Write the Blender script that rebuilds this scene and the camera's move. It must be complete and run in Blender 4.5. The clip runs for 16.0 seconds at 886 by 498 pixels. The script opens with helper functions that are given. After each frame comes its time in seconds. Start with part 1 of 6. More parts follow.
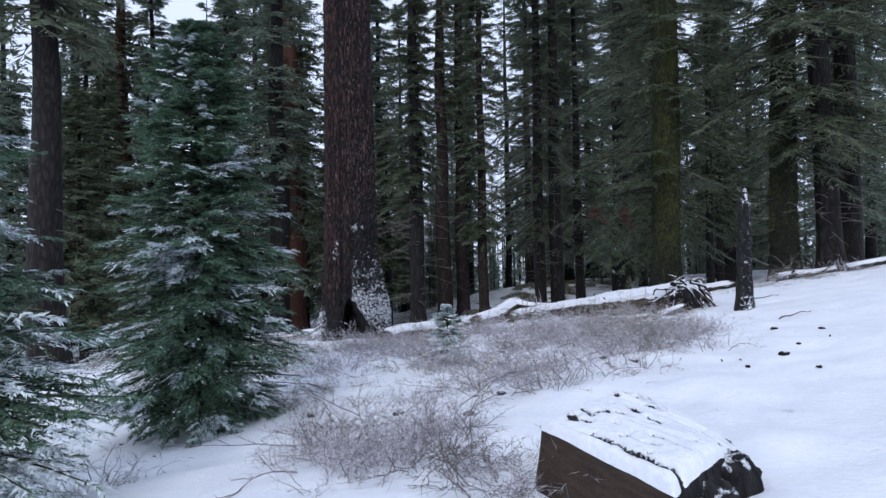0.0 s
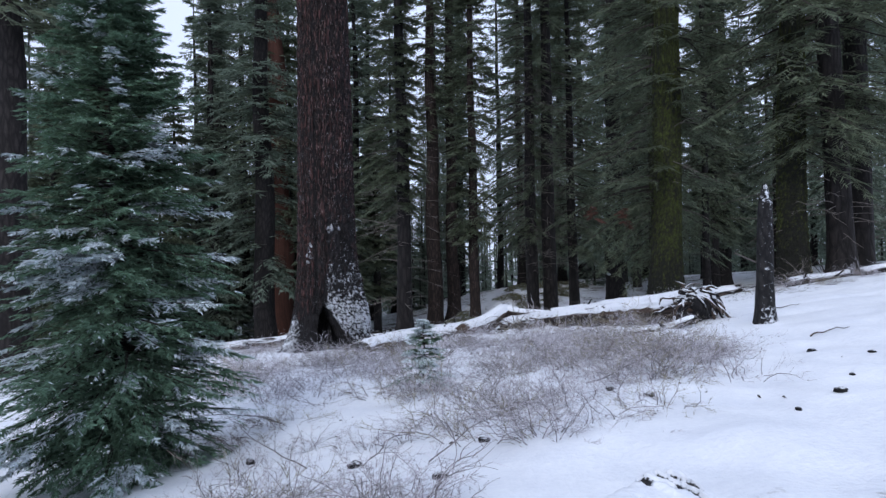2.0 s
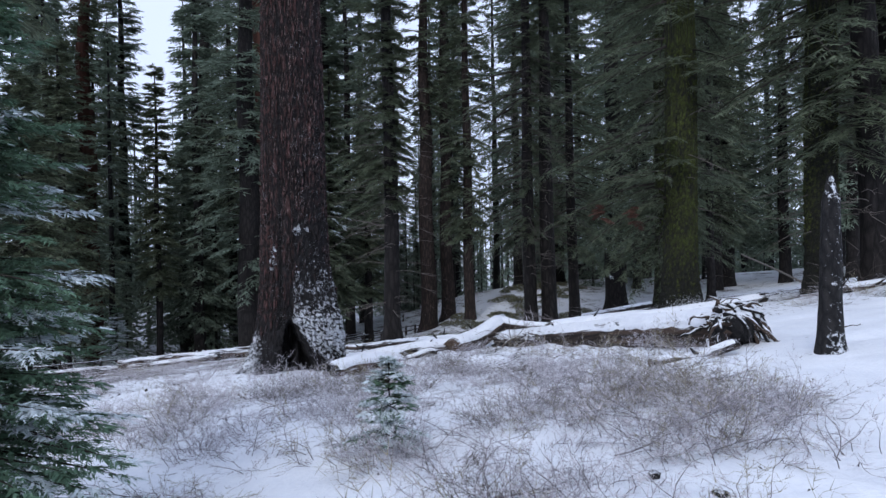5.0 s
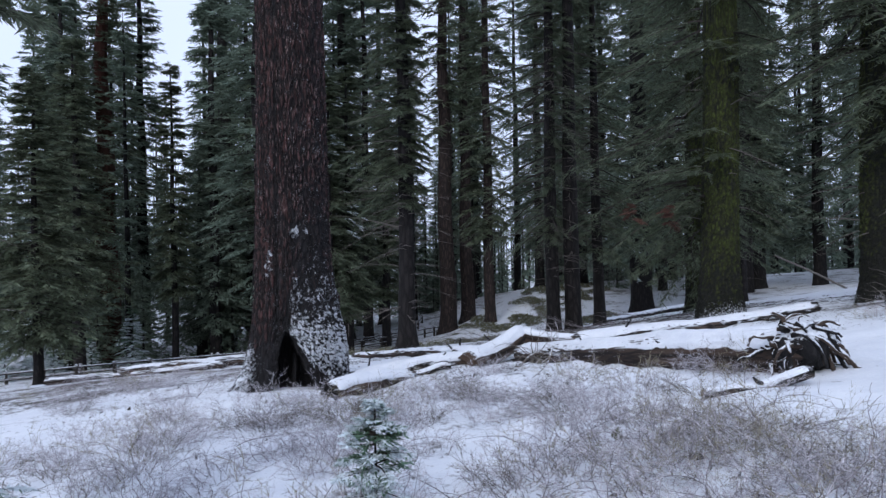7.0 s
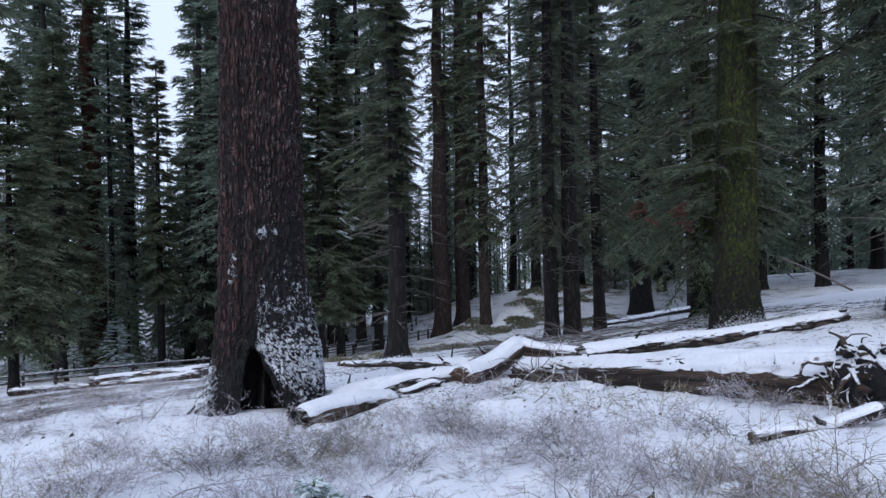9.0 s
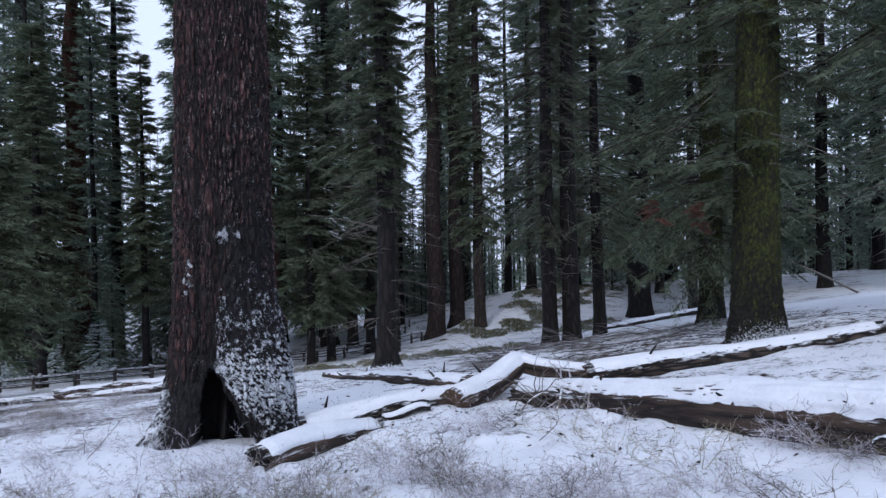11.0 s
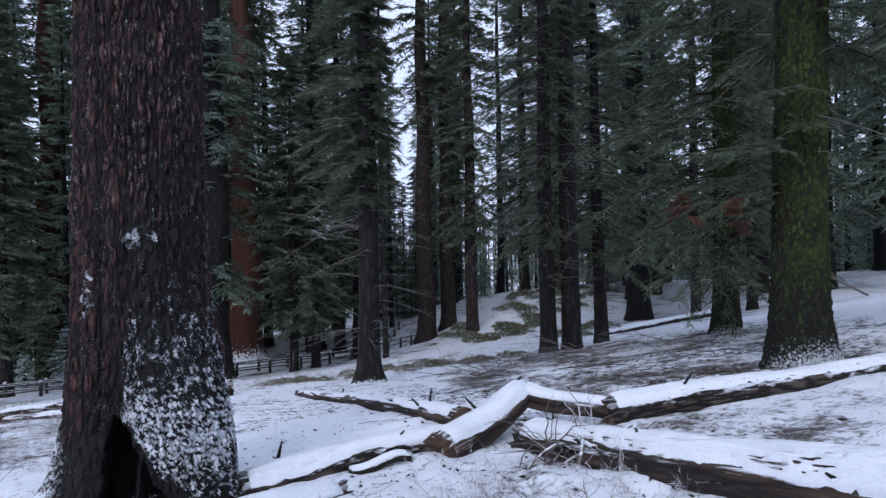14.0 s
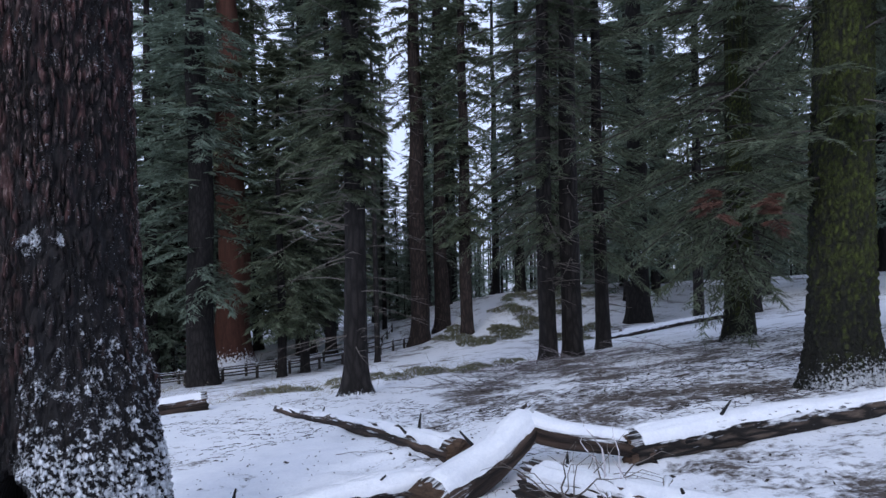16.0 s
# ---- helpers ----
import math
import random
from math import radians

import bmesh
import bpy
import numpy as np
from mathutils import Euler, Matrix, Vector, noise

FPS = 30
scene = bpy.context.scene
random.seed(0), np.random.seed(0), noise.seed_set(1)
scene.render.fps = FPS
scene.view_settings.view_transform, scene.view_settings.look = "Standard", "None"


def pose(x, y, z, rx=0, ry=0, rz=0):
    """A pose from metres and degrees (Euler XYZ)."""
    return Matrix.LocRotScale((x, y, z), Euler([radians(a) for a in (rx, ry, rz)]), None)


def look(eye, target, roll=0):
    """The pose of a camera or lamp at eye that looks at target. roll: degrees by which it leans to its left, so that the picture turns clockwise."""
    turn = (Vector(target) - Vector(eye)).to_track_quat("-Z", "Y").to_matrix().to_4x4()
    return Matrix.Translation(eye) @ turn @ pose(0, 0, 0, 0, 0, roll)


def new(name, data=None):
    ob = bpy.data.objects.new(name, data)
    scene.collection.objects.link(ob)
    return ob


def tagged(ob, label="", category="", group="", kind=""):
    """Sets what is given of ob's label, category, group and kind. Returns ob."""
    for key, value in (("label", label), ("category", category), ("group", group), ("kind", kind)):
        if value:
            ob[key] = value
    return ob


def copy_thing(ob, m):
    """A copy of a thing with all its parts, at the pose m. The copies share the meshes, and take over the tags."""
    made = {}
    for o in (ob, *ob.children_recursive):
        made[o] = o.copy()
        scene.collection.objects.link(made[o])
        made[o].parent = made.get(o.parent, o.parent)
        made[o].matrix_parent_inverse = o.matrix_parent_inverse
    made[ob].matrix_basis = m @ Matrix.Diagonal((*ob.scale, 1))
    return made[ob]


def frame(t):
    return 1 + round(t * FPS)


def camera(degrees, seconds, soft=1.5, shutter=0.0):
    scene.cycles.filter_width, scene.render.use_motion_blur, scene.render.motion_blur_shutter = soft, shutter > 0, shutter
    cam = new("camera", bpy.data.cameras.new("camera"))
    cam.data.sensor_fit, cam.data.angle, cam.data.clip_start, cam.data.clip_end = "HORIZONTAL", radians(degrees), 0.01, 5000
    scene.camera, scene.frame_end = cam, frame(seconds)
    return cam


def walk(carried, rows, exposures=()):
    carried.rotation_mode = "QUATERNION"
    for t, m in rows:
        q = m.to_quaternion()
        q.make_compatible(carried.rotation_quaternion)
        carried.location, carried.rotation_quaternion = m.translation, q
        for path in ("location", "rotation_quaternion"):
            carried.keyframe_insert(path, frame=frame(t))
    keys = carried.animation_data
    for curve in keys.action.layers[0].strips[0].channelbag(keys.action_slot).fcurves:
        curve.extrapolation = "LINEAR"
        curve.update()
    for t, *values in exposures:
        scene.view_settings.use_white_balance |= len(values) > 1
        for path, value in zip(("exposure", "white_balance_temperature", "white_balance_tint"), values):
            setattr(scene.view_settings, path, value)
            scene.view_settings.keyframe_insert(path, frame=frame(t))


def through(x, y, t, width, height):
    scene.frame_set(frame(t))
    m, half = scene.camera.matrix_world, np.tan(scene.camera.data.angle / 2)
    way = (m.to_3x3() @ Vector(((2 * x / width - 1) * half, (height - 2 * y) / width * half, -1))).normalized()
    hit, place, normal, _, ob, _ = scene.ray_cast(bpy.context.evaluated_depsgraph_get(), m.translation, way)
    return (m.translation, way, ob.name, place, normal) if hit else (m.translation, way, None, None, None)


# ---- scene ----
cam = camera(68.8, 16.0, soft=1.45, shutter=0.0)
METRES, EYE, TILT, LEAN, TURN = 14.0, 1.5, 0.0, 0.0, 0.0
ROWS = [
    (0.0, 0.0, 0.0, 0.0, 0.0, 0.01, 1.19),
    (0.5, 0.0047, 0.0301, 0.0018, -0.17, 0.0, 1.2),
    (1.0, 0.009, 0.0604, 0.0033, -0.33, -0.01, 1.16),
    (1.5, 0.0134, 0.091, 0.0047, -0.52, -0.03, 1.17),
    (2.0, 0.0178, 0.1216, 0.0061, -0.68, -0.03, 1.18),
    (2.5, 0.022, 0.1523, 0.0076, -0.84, -0.04, 1.17),
    (3.0, 0.0257, 0.183, 0.0096, -1.0, -0.07, 1.13),
    (3.5, 0.0295, 0.2138, 0.0111, -1.18, -0.09, 1.13),
    (6.0, 0.0462, 0.3658, 0.0196, -0.45, -0.16, 1.16),
    (6.5, 0.0498, 0.3964, 0.0211, 0.59, -0.13, 1.14),
    (7.0, 0.053, 0.4272, 0.0224, 0.83, -0.13, 1.11),
    (7.5, 0.0555, 0.4582, 0.0236, 0.73, -0.13, 1.12),
    (8.0, 0.0577, 0.4898, 0.0244, 0.63, -0.13, 1.11),
    (8.5, 0.0599, 0.5212, 0.0253, 0.53, -0.14, 1.12),
    (9.0, 0.0615, 0.5522, 0.0267, 0.43, -0.16, 1.09),
    (11.5, 0.0683, 0.7062, 0.0348, -0.18, -0.21, 1.11),
    (12.0, 0.0696, 0.7375, 0.0358, -0.3, -0.22, 1.12),
    (12.5, 0.0711, 0.7695, 0.037, -0.42, -0.22, 1.13),
    (13.0, 0.0724, 0.8011, 0.0379, -0.53, -0.24, 1.1),
    (13.5, 0.0739, 0.8333, 0.039, -0.66, -0.25, 1.13),
    (14.0, 0.0752, 0.8654, 0.0398, -0.8, -0.27, 1.09),
    (14.5, 0.0769, 0.898, 0.0405, -0.93, -0.27, 1.1),
    (15.0, 0.0787, 0.9301, 0.0417, -1.04, -0.28, 1.14),
    (15.5, 0.0801, 0.9625, 0.043, -1.17, -0.3, 1.1),
    (16.0, 0.0812, 0.9949, 0.044, -1.3, -0.3, 1.1),
]
walk(cam, [(t, pose(0, 0, EYE, TILT, LEAN, TURN) @ pose(METRES * x, METRES * y, METRES * z, 90 + pitch, roll, yaw)) for t, x, y, z, yaw, pitch, roll in ROWS],
     [(0.0, 0.0, 6560, 10), (5.0, 0.0, 6500, 10), (9.0, 0.0, 6420, 10.5), (12.0, 0.0, 6330, 12), (16.0, 0.0, 6300, 12.5)])

# ---------------------------------------------------------------- sky and light
world = bpy.data.worlds.new("overcast_sky")
scene.world = world
world.use_nodes = True
wn, wl = world.node_tree.nodes, world.node_tree.links
wn.clear()
w_out = wn.new("ShaderNodeOutputWorld")
w_bg = wn.new("ShaderNodeBackground")
w_sky = wn.new("ShaderNodeTexSky")
w_sky.sky_type = "NISHITA"
w_sky.sun_disc = False
w_sky.sun_elevation, w_sky.sun_rotation = radians(32), radians(205)
w_sky.air_density, w_sky.dust_density = 1.0, 3.0
w_cloud = wn.new("ShaderNodeTexNoise")
w_cloud.inputs["Scale"].default_value, w_cloud.inputs["Detail"].default_value = 2.2, 5
w_ramp = wn.new("ShaderNodeValToRGB")
w_ramp.color_ramp.elements[0].color = (7.0, 8.3, 11.3, 1)
w_ramp.color_ramp.elements[1].color = (8.6, 9.7, 12.6, 1)
w_mix = wn.new("ShaderNodeMix")
w_mix.data_type = "RGBA"
w_mix.inputs["Factor"].default_value = 0.86
wl.new(w_cloud.outputs["Fac"], w_ramp.inputs["Fac"])
wl.new(w_sky.outputs["Color"], w_mix.inputs["A"])
wl.new(w_ramp.outputs["Color"], w_mix.inputs["B"])
wl.new(w_mix.outputs["Result"], w_bg.inputs["Color"])
wl.new(w_bg.outputs["Background"], w_out.inputs["Surface"])
w_bg.inputs["Strength"].default_value = 0.113
sun = new("sun", bpy.data.lights.new("sun", "SUN"))
sun.data.energy, sun.data.angle, sun.data.color = 1.1, radians(25), (0.95, 0.97, 1.0)
sun.matrix_basis = look((0, 0, 60), (12, 38, 32))

# ---------------------------------------------------------------- noise in numpy
def hashed(ix, iy, iz, seed):
    h = (ix * 374761393 + iy * 668265263 + iz * 1274126177 + seed * 974711) & 0x7FFFFFFF
    h = ((h ^ (h >> 13)) * 1274126177) & 0x7FFFFFFF
    return ((h ^ (h >> 16)) & 0xFFFFF) / float(0xFFFFF)


def vnoise(x, y, z=0.0, seed=0):
    x, y, z = np.broadcast_arrays(np.asarray(x, float), np.asarray(y, float), np.asarray(z, float))
    ix, iy, iz = (np.floor(a).astype(np.int64) for a in (x, y, z))
    fx, fy, fz = x - ix, y - iy, z - iz
    fx, fy, fz = (f * f * (3 - 2 * f) for f in (fx, fy, fz))
    out = 0
    for a in (0, 1):
        for b in (0, 1):
            for c in (0, 1):
                wgt = (fx if a else 1 - fx) * (fy if b else 1 - fy) * (fz if c else 1 - fz)
                out = out + wgt * hashed(ix + a, iy + b, iz + c, seed)
    return out


def fbm(x, y, z=0.0, octaves=4, seed=0):
    total, amp, norm = 0, 1.0, 0.0
    for o in range(octaves):
        total = total + amp * vnoise(x * 2**o, y * 2**o, np.asarray(z, float) * 2**o, seed + o)
        norm, amp = norm + amp, amp * 0.5
    return total / norm


def cells(x, y, z, seed=0):
    """Nearest and second distance to scattered points: plates and the cracks between them."""
    ix, iy, iz = (np.floor(a).astype(np.int64) for a in (x, y, z))
    f1 = np.full(x.shape, 9.0)
    f2 = f1.copy()
    for a in (-1, 0, 1):
        for b in (-1, 0, 1):
            for c in (-1, 0, 1):
                jx, jy, jz = ix + a, iy + b, iz + c
                d = (x - jx - hashed(jx, jy, jz, seed)) ** 2 + (y - jy - hashed(jx, jy, jz, seed + 1)) ** 2 + (z - jz - hashed(jx, jy, jz, seed + 2)) ** 2
                d = np.sqrt(d)
                f2 = np.where(d < f1, f1, np.minimum(f2, d))
                f1 = np.minimum(f1, d)
    return f1, f2


def step(a, b, x):
    t = np.clip((x - a) / (b - a), 0, 1)
    return t * t * (3 - 2 * t)


# ---------------------------------------------------------------- mesh helpers
def mesh_from(name, verts, quads=None, tris=None, mats=(), index=None, smooth=False):
    verts = np.asarray(verts, np.float32).reshape(-1, 3)
    quads = np.zeros((0, 4), np.int32) if quads is None else np.asarray(quads, np.int32).reshape(-1, 4)
    tris = np.zeros((0, 3), np.int32) if tris is None else np.asarray(tris, np.int32).reshape(-1, 3)
    me = bpy.data.meshes.new(name)
    me.vertices.add(len(verts))
    me.vertices.foreach_set("co", verts.ravel())
    loops = np.concatenate([quads.ravel(), tris.ravel()]).astype(np.int32)
    me.loops.add(len(loops))
    me.loops.foreach_set("vertex_index", loops)
    n = len(quads) + len(tris)
    me.polygons.add(n)
    starts = np.concatenate([np.arange(len(quads)) * 4, len(quads) * 4 + np.arange(len(tris)) * 3]).astype(np.int32)
    me.polygons.foreach_set("loop_start", starts)
    if index is not None:
        me.polygons.foreach_set("material_index", np.asarray(index, np.int32))
    me.polygons.foreach_set("use_smooth", np.full(n, smooth))
    me.update(calc_edges=True)
    for m in mats:
        me.materials.append(m)
    return me


def attribute(me, name, values):
    me.attributes.new(name, "FLOAT", "POINT").data.foreach_set("value", np.asarray(values, np.float32))


def vector_attribute(me, name, values):
    me.attributes.new(name, "FLOAT_VECTOR", "POINT").data.foreach_set("vector", np.asarray(values, np.float32).ravel())


def part(name, me, parent, label=""):
    ob = new(name, me)
    ob.parent = parent
    return tagged(ob, label)


def empty(name, m, label, category, group="", kind=""):
    ob = new(name)
    ob.empty_display_size = 0.2
    ob.matrix_basis = m
    return tagged(ob, label, category, group, kind)


def grid_quads(rows, cols, wrap=False):
    r, c = np.meshgrid(np.arange(rows - 1), np.arange(cols if wrap else cols - 1), indexing="ij")
    d = (c + 1) % cols
    return np.stack([r * cols + c, r * cols + d, (r + 1) * cols + d, (r + 1) * cols + c], -1).reshape(-1, 4)


def tube_rings(path, radii, around, wobble=None, caps=True):
    """A tube along a path of points; wobble(angle, i) scales its radius. Returns verts, quads, tris."""
    path = np.asarray(path, float)
    tang = np.gradient(path, axis=0)
    tang /= np.linalg.norm(tang, axis=1)[:, None]
    ref = np.array([0, 0, 1.0]) if abs(tang[0][2]) < 0.8 else np.array([0, 1.0, 0])
    side = np.cross(tang, ref)
    side /= np.linalg.norm(side, axis=1)[:, None]
    up = np.cross(side, tang)
    a = np.linspace(0, 2 * np.pi, around, endpoint=False)
    n = len(path)
    rad = np.asarray(radii, float).reshape(n, 1) * np.ones((1, around))
    if wobble is not None:
        rad = rad * wobble(a[None, :], np.arange(n)[:, None])
    v = path[:, None] + rad[..., None] * (np.cos(a)[None, :, None] * side[:, None] + np.sin(a)[None, :, None] * up[:, None])
    v, q = v.reshape(-1, 3), grid_quads(n, around, True)
    t = np.zeros((0, 3), int)
    if caps:
        v = np.vstack([v, path[0], path[-1]])
        k = np.arange(around)
        t = np.concatenate([np.stack([np.full(around, n * around), (k + 1) % around, k], -1),
                            np.stack([np.full(around, n * around + 1), (n - 1) * around + k, (n - 1) * around + (k + 1) % around], -1)])
    return v, q, t


def twigs_mesh(starts, ends, r0, r1):
    """Many straight three-sided twigs, all at once."""
    starts, ends = np.asarray(starts, float), np.asarray(ends, float)
    d = ends - starts
    d /= np.linalg.norm(d, axis=1)[:, None] + 1e-9
    ref = np.where(np.abs(d[:, 2:3]) < 0.9, [[0, 0, 1.0]], [[1.0, 0, 0]])
    s = np.cross(d, ref)
    s /= np.linalg.norm(s, axis=1)[:, None] + 1e-9
    u = np.cross(s, d)
    vs = []
    for p, r in ((starts, r0), (ends, r1)):
        r = np.asarray(r, float).reshape(-1, 1) * np.ones((len(p), 1))
        for k in range(3):
            a = 2 * np.pi * k / 3
            vs.append(p + r * (np.cos(a) * s + np.sin(a) * u))
    v = np.stack(vs, 1).reshape(-1, 3)
    base = np.arange(len(starts))[:, None] * 6
    q = np.concatenate([base + np.array([[k, (k + 1) % 3, 3 + (k + 1) % 3, 3 + k]]) for k in range(3)], 0)
    return v, q, np.zeros((0, 3), int)


# ---------------------------------------------------------------- materials
SNOW = (0.70, 0.73, 0.78)


def material(name, low, high, scale=6.0, stretch=(1, 1, 1), rough=0.9, bump=0.3, depth=0.02, fine=8.0, vary=0.0, cracks=0.0, attr="", attr_colour=SNOW,
             grain=40.0, island=0.0, coords="", edge_mix=0.5, streak=False, sharp=6.0, char="", pale="", pale_colour=(0.23, 0.165, 0.155), char_colour=(0.012, 0.011, 0.012), cut=0.5, spec=0.3, patchy=0.0):
    """Two colours mixed by coarse and fine noise, with relief. attr: a vertex attribute that lays snow or litter over it, broken up by noise."""
    m = bpy.data.materials.new(name)
    m.use_nodes = True
    nt = m.node_tree
    nd, lk = nt.nodes, nt.links
    bsdf = nd["Principled BSDF"]
    bsdf.inputs["Roughness"].default_value = rough
    bsdf.inputs["Specular IOR Level"].default_value = spec
    tc = nd.new("ShaderNodeTexCoord")
    mp = nd.new("ShaderNodeMapping")
    mp.inputs["Scale"].default_value = stretch
    if coords:
        own = nd.new("ShaderNodeAttribute")
        own.attribute_name = coords
        lk.new(own.outputs["Vector"], mp.inputs["Vector"])
    else:
        lk.new(tc.outputs["Object"], mp.inputs["Vector"])

    def tex(sc, detail=4.0, vec=mp):
        t = nd.new("ShaderNodeTexNoise")
        t.inputs["Scale"].default_value, t.inputs["Detail"].default_value = sc, detail
        t.inputs["Roughness"].default_value = 0.65
        lk.new(vec.outputs["Vector"] if vec is mp else vec, t.inputs["Vector"])
        return t.outputs["Fac"]

    def calc(op, a, b, clamp=False):
        c = nd.new("ShaderNodeMath")
        c.operation, c.use_clamp = op, clamp
        for sock, v in zip(c.inputs, (a, b)):
            if isinstance(v, (int, float)):
                sock.default_value = v
            else:
                lk.new(v, sock)
        return c.outputs[0]

    def ramp(fac, a, b, p0=0.3, p1=0.7):
        r = nd.new("ShaderNodeValToRGB")
        r.color_ramp.elements[0].position, r.color_ramp.elements[1].position = p0, p1
        r.color_ramp.elements[0].color, r.color_ramp.elements[1].color = (*a, 1), (*b, 1)
        lk.new(fac, r.inputs["Fac"])
        return r.outputs["Color"]

    def blend(fac, a, b):
        x = nd.new("ShaderNodeMix")
        x.data_type = "RGBA"
        for sock, v in ((x.inputs["Factor"], fac), (x.inputs["A"], a), (x.inputs["B"], b)):
            if isinstance(v, tuple):
                sock.default_value = (*v, 1)
            elif isinstance(v, (int, float)):
                sock.default_value = v
            else:
                lk.new(v, sock)
        return x.outputs["Result"]

    coarse, small = tex(scale), tex(scale * fine, 3.0)
    mixed = calc("ADD", calc("MULTIPLY", coarse, 0.6), calc("MULTIPLY", small, 0.4))
    height = mixed
    if cracks:
        vo = nd.new("ShaderNodeTexVoronoi")
        vo.feature = "DISTANCE_TO_EDGE"
        vo.inputs["Scale"].default_value = cracks
        warp = nd.new("ShaderNodeMix")
        warp.data_type = "RGBA"
        warp.inputs["Factor"].default_value = 0.08
        lk.new(mp.outputs["Vector"], warp.inputs["A"])
        t = nd.new("ShaderNodeTexNoise")
        t.inputs["Scale"].default_value = scale * 1.5
        lk.new(mp.outputs["Vector"], t.inputs["Vector"])
        lk.new(t.outputs["Color"], warp.inputs["B"])
        lk.new(warp.outputs["Result"], vo.inputs["Vector"])
        edge = calc("MULTIPLY", vo.outputs["Distance"], 3.5, True)
        height = calc("ADD", calc("MULTIPLY", edge, 0.7), calc("MULTIPLY", mixed, 0.5))
        mixed = calc("MULTIPLY", mixed, calc("ADD", calc("MULTIPLY", edge, edge_mix), 1 - edge_mix))
    colour = ramp(mixed, low, high, 0.25, 0.68)
    if vary or island:
        hs = nd.new("ShaderNodeHueSaturation")
        if island:
            src = nd.new("ShaderNodeNewGeometry").outputs["Random Per Island"]
        else:
            src = nd.new("ShaderNodeObjectInfo").outputs["Random"]
        k = vary or island
        lk.new(calc("ADD", calc("MULTIPLY", src, 2 * k), 1 - k), hs.inputs["Value"])
        lk.new(calc("ADD", calc("MULTIPLY", src, 0.05 * k), 0.5 - 0.025 * k), hs.inputs["Hue"])
        lk.new(colour, hs.inputs["Color"])
        colour = hs.outputs["Color"]
    if pale:
        pa = nd.new("ShaderNodeAttribute")
        pa.attribute_name = pale
        fleck = calc("MULTIPLY", calc("SUBTRACT", tex(scale * 8.0, 5.0), 0.51), 9.0, True)
        colour = blend(calc("MULTIPLY", pa.outputs["Fac"], fleck, True), colour, pale_colour)
    if char:
        ch = nd.new("ShaderNodeAttribute")
        ch.attribute_name = char
        colour = blend(calc("MULTIPLY", calc("ADD", ch.outputs["Fac"], calc("MULTIPLY", calc("SUBTRACT", coarse, 0.5), 0.8)), 1.0, True), colour, char_colour)
    if attr:
        at = nd.new("ShaderNodeAttribute")
        at.attribute_name = attr
        g = tex(grain, 9.0 if sharp < 3 else 4.0) if streak else tex(grain, 9.0 if sharp < 3 else 4.0, tc.outputs["Object"])
        f = calc("ADD", at.outputs["Fac"], calc("MULTIPLY", calc("SUBTRACT", g, 0.5), 1.6))
        if patchy:
            wide = calc("SUBTRACT", tex(patchy, 6.0, tc.outputs["Object"]), 0.5)
            f = calc("ADD", f, calc("MULTIPLY", wide, 2.2))
        f = calc("MULTIPLY", calc("SUBTRACT", f, cut), sharp, True)
        f = calc("MULTIPLY", f, calc("MULTIPLY", at.outputs["Fac"], 20.0, True))
        colour = blend(f, colour, attr_colour)
        height = calc("ADD", height, calc("MULTIPLY", f, 0.4))
    lk.new(colour, bsdf.inputs["Base Color"])
    bp = nd.new("ShaderNodeBump")
    bp.inputs["Strength"].default_value, bp.inputs["Distance"].default_value = bump, depth
    lk.new(height, bp.inputs["Height"])
    lk.new(bp.outputs["Normal"], bsdf.inputs["Normal"])
    return m


def leafy(name, low, high, vary=0.35, through=0.25):
    """Needles: dull green, varied from spray to spray, some light passing through."""
    m = material(name, low, high, 1.2, rough=0.75, bump=0.0, island=vary, fine=14, spec=0.25)
    nd, lk = m.node_tree.nodes, m.node_tree.links
    bsdf = nd["Principled BSDF"]
    tr = nd.new("ShaderNodeBsdfTranslucent")
    lk.new(bsdf.inputs["Base Color"].links[0].from_socket, tr.inputs["Color"])
    mx = nd.new("ShaderNodeMixShader")
    mx.inputs["Fac"].default_value = through
    lk.new(bsdf.outputs["BSDF"], mx.inputs[1])
    lk.new(tr.outputs["BSDF"], mx.inputs[2])
    lk.new(mx.outputs["Shader"], nd["Material Output"].inputs["Surface"])
    return m


snow_ground = material("snow_over_forest_litter", (0.66, 0.69, 0.76), (0.83, 0.85, 0.89), 1.6, rough=0.8, bump=0.8, depth=0.045, fine=11, attr="litter",
                       attr_colour=(0.085, 0.070, 0.062), grain=7.0, cut=0.46, sharp=2.8, patchy=0.55)
snow_mat = material("settled_snow", (0.64, 0.67, 0.74), (0.80, 0.82, 0.86), 3.0, rough=0.8, bump=0.8, depth=0.03, fine=8)
block_wood = material("split_brown_wood", (0.008, 0.006, 0.006), (0.070, 0.045, 0.031), 5.0, (0.9, 0.9, 6.0), bump=1.0, depth=0.03, fine=5, attr="snow", grain=9.0, cut=0.7)
block_snow = material("snow_over_grooved_wood", (0.64, 0.67, 0.74), (0.80, 0.82, 0.86), 3.0, rough=0.8, bump=0.8, depth=0.03, fine=8, attr="bare", attr_colour=(0.012, 0.011, 0.012), grain=40.0, cut=0.5)
snow_crumbs = material("snow_on_needles", (0.34, 0.42, 0.44), (0.70, 0.75, 0.79), 8.0, rough=0.8, bump=0.2, island=0.3)
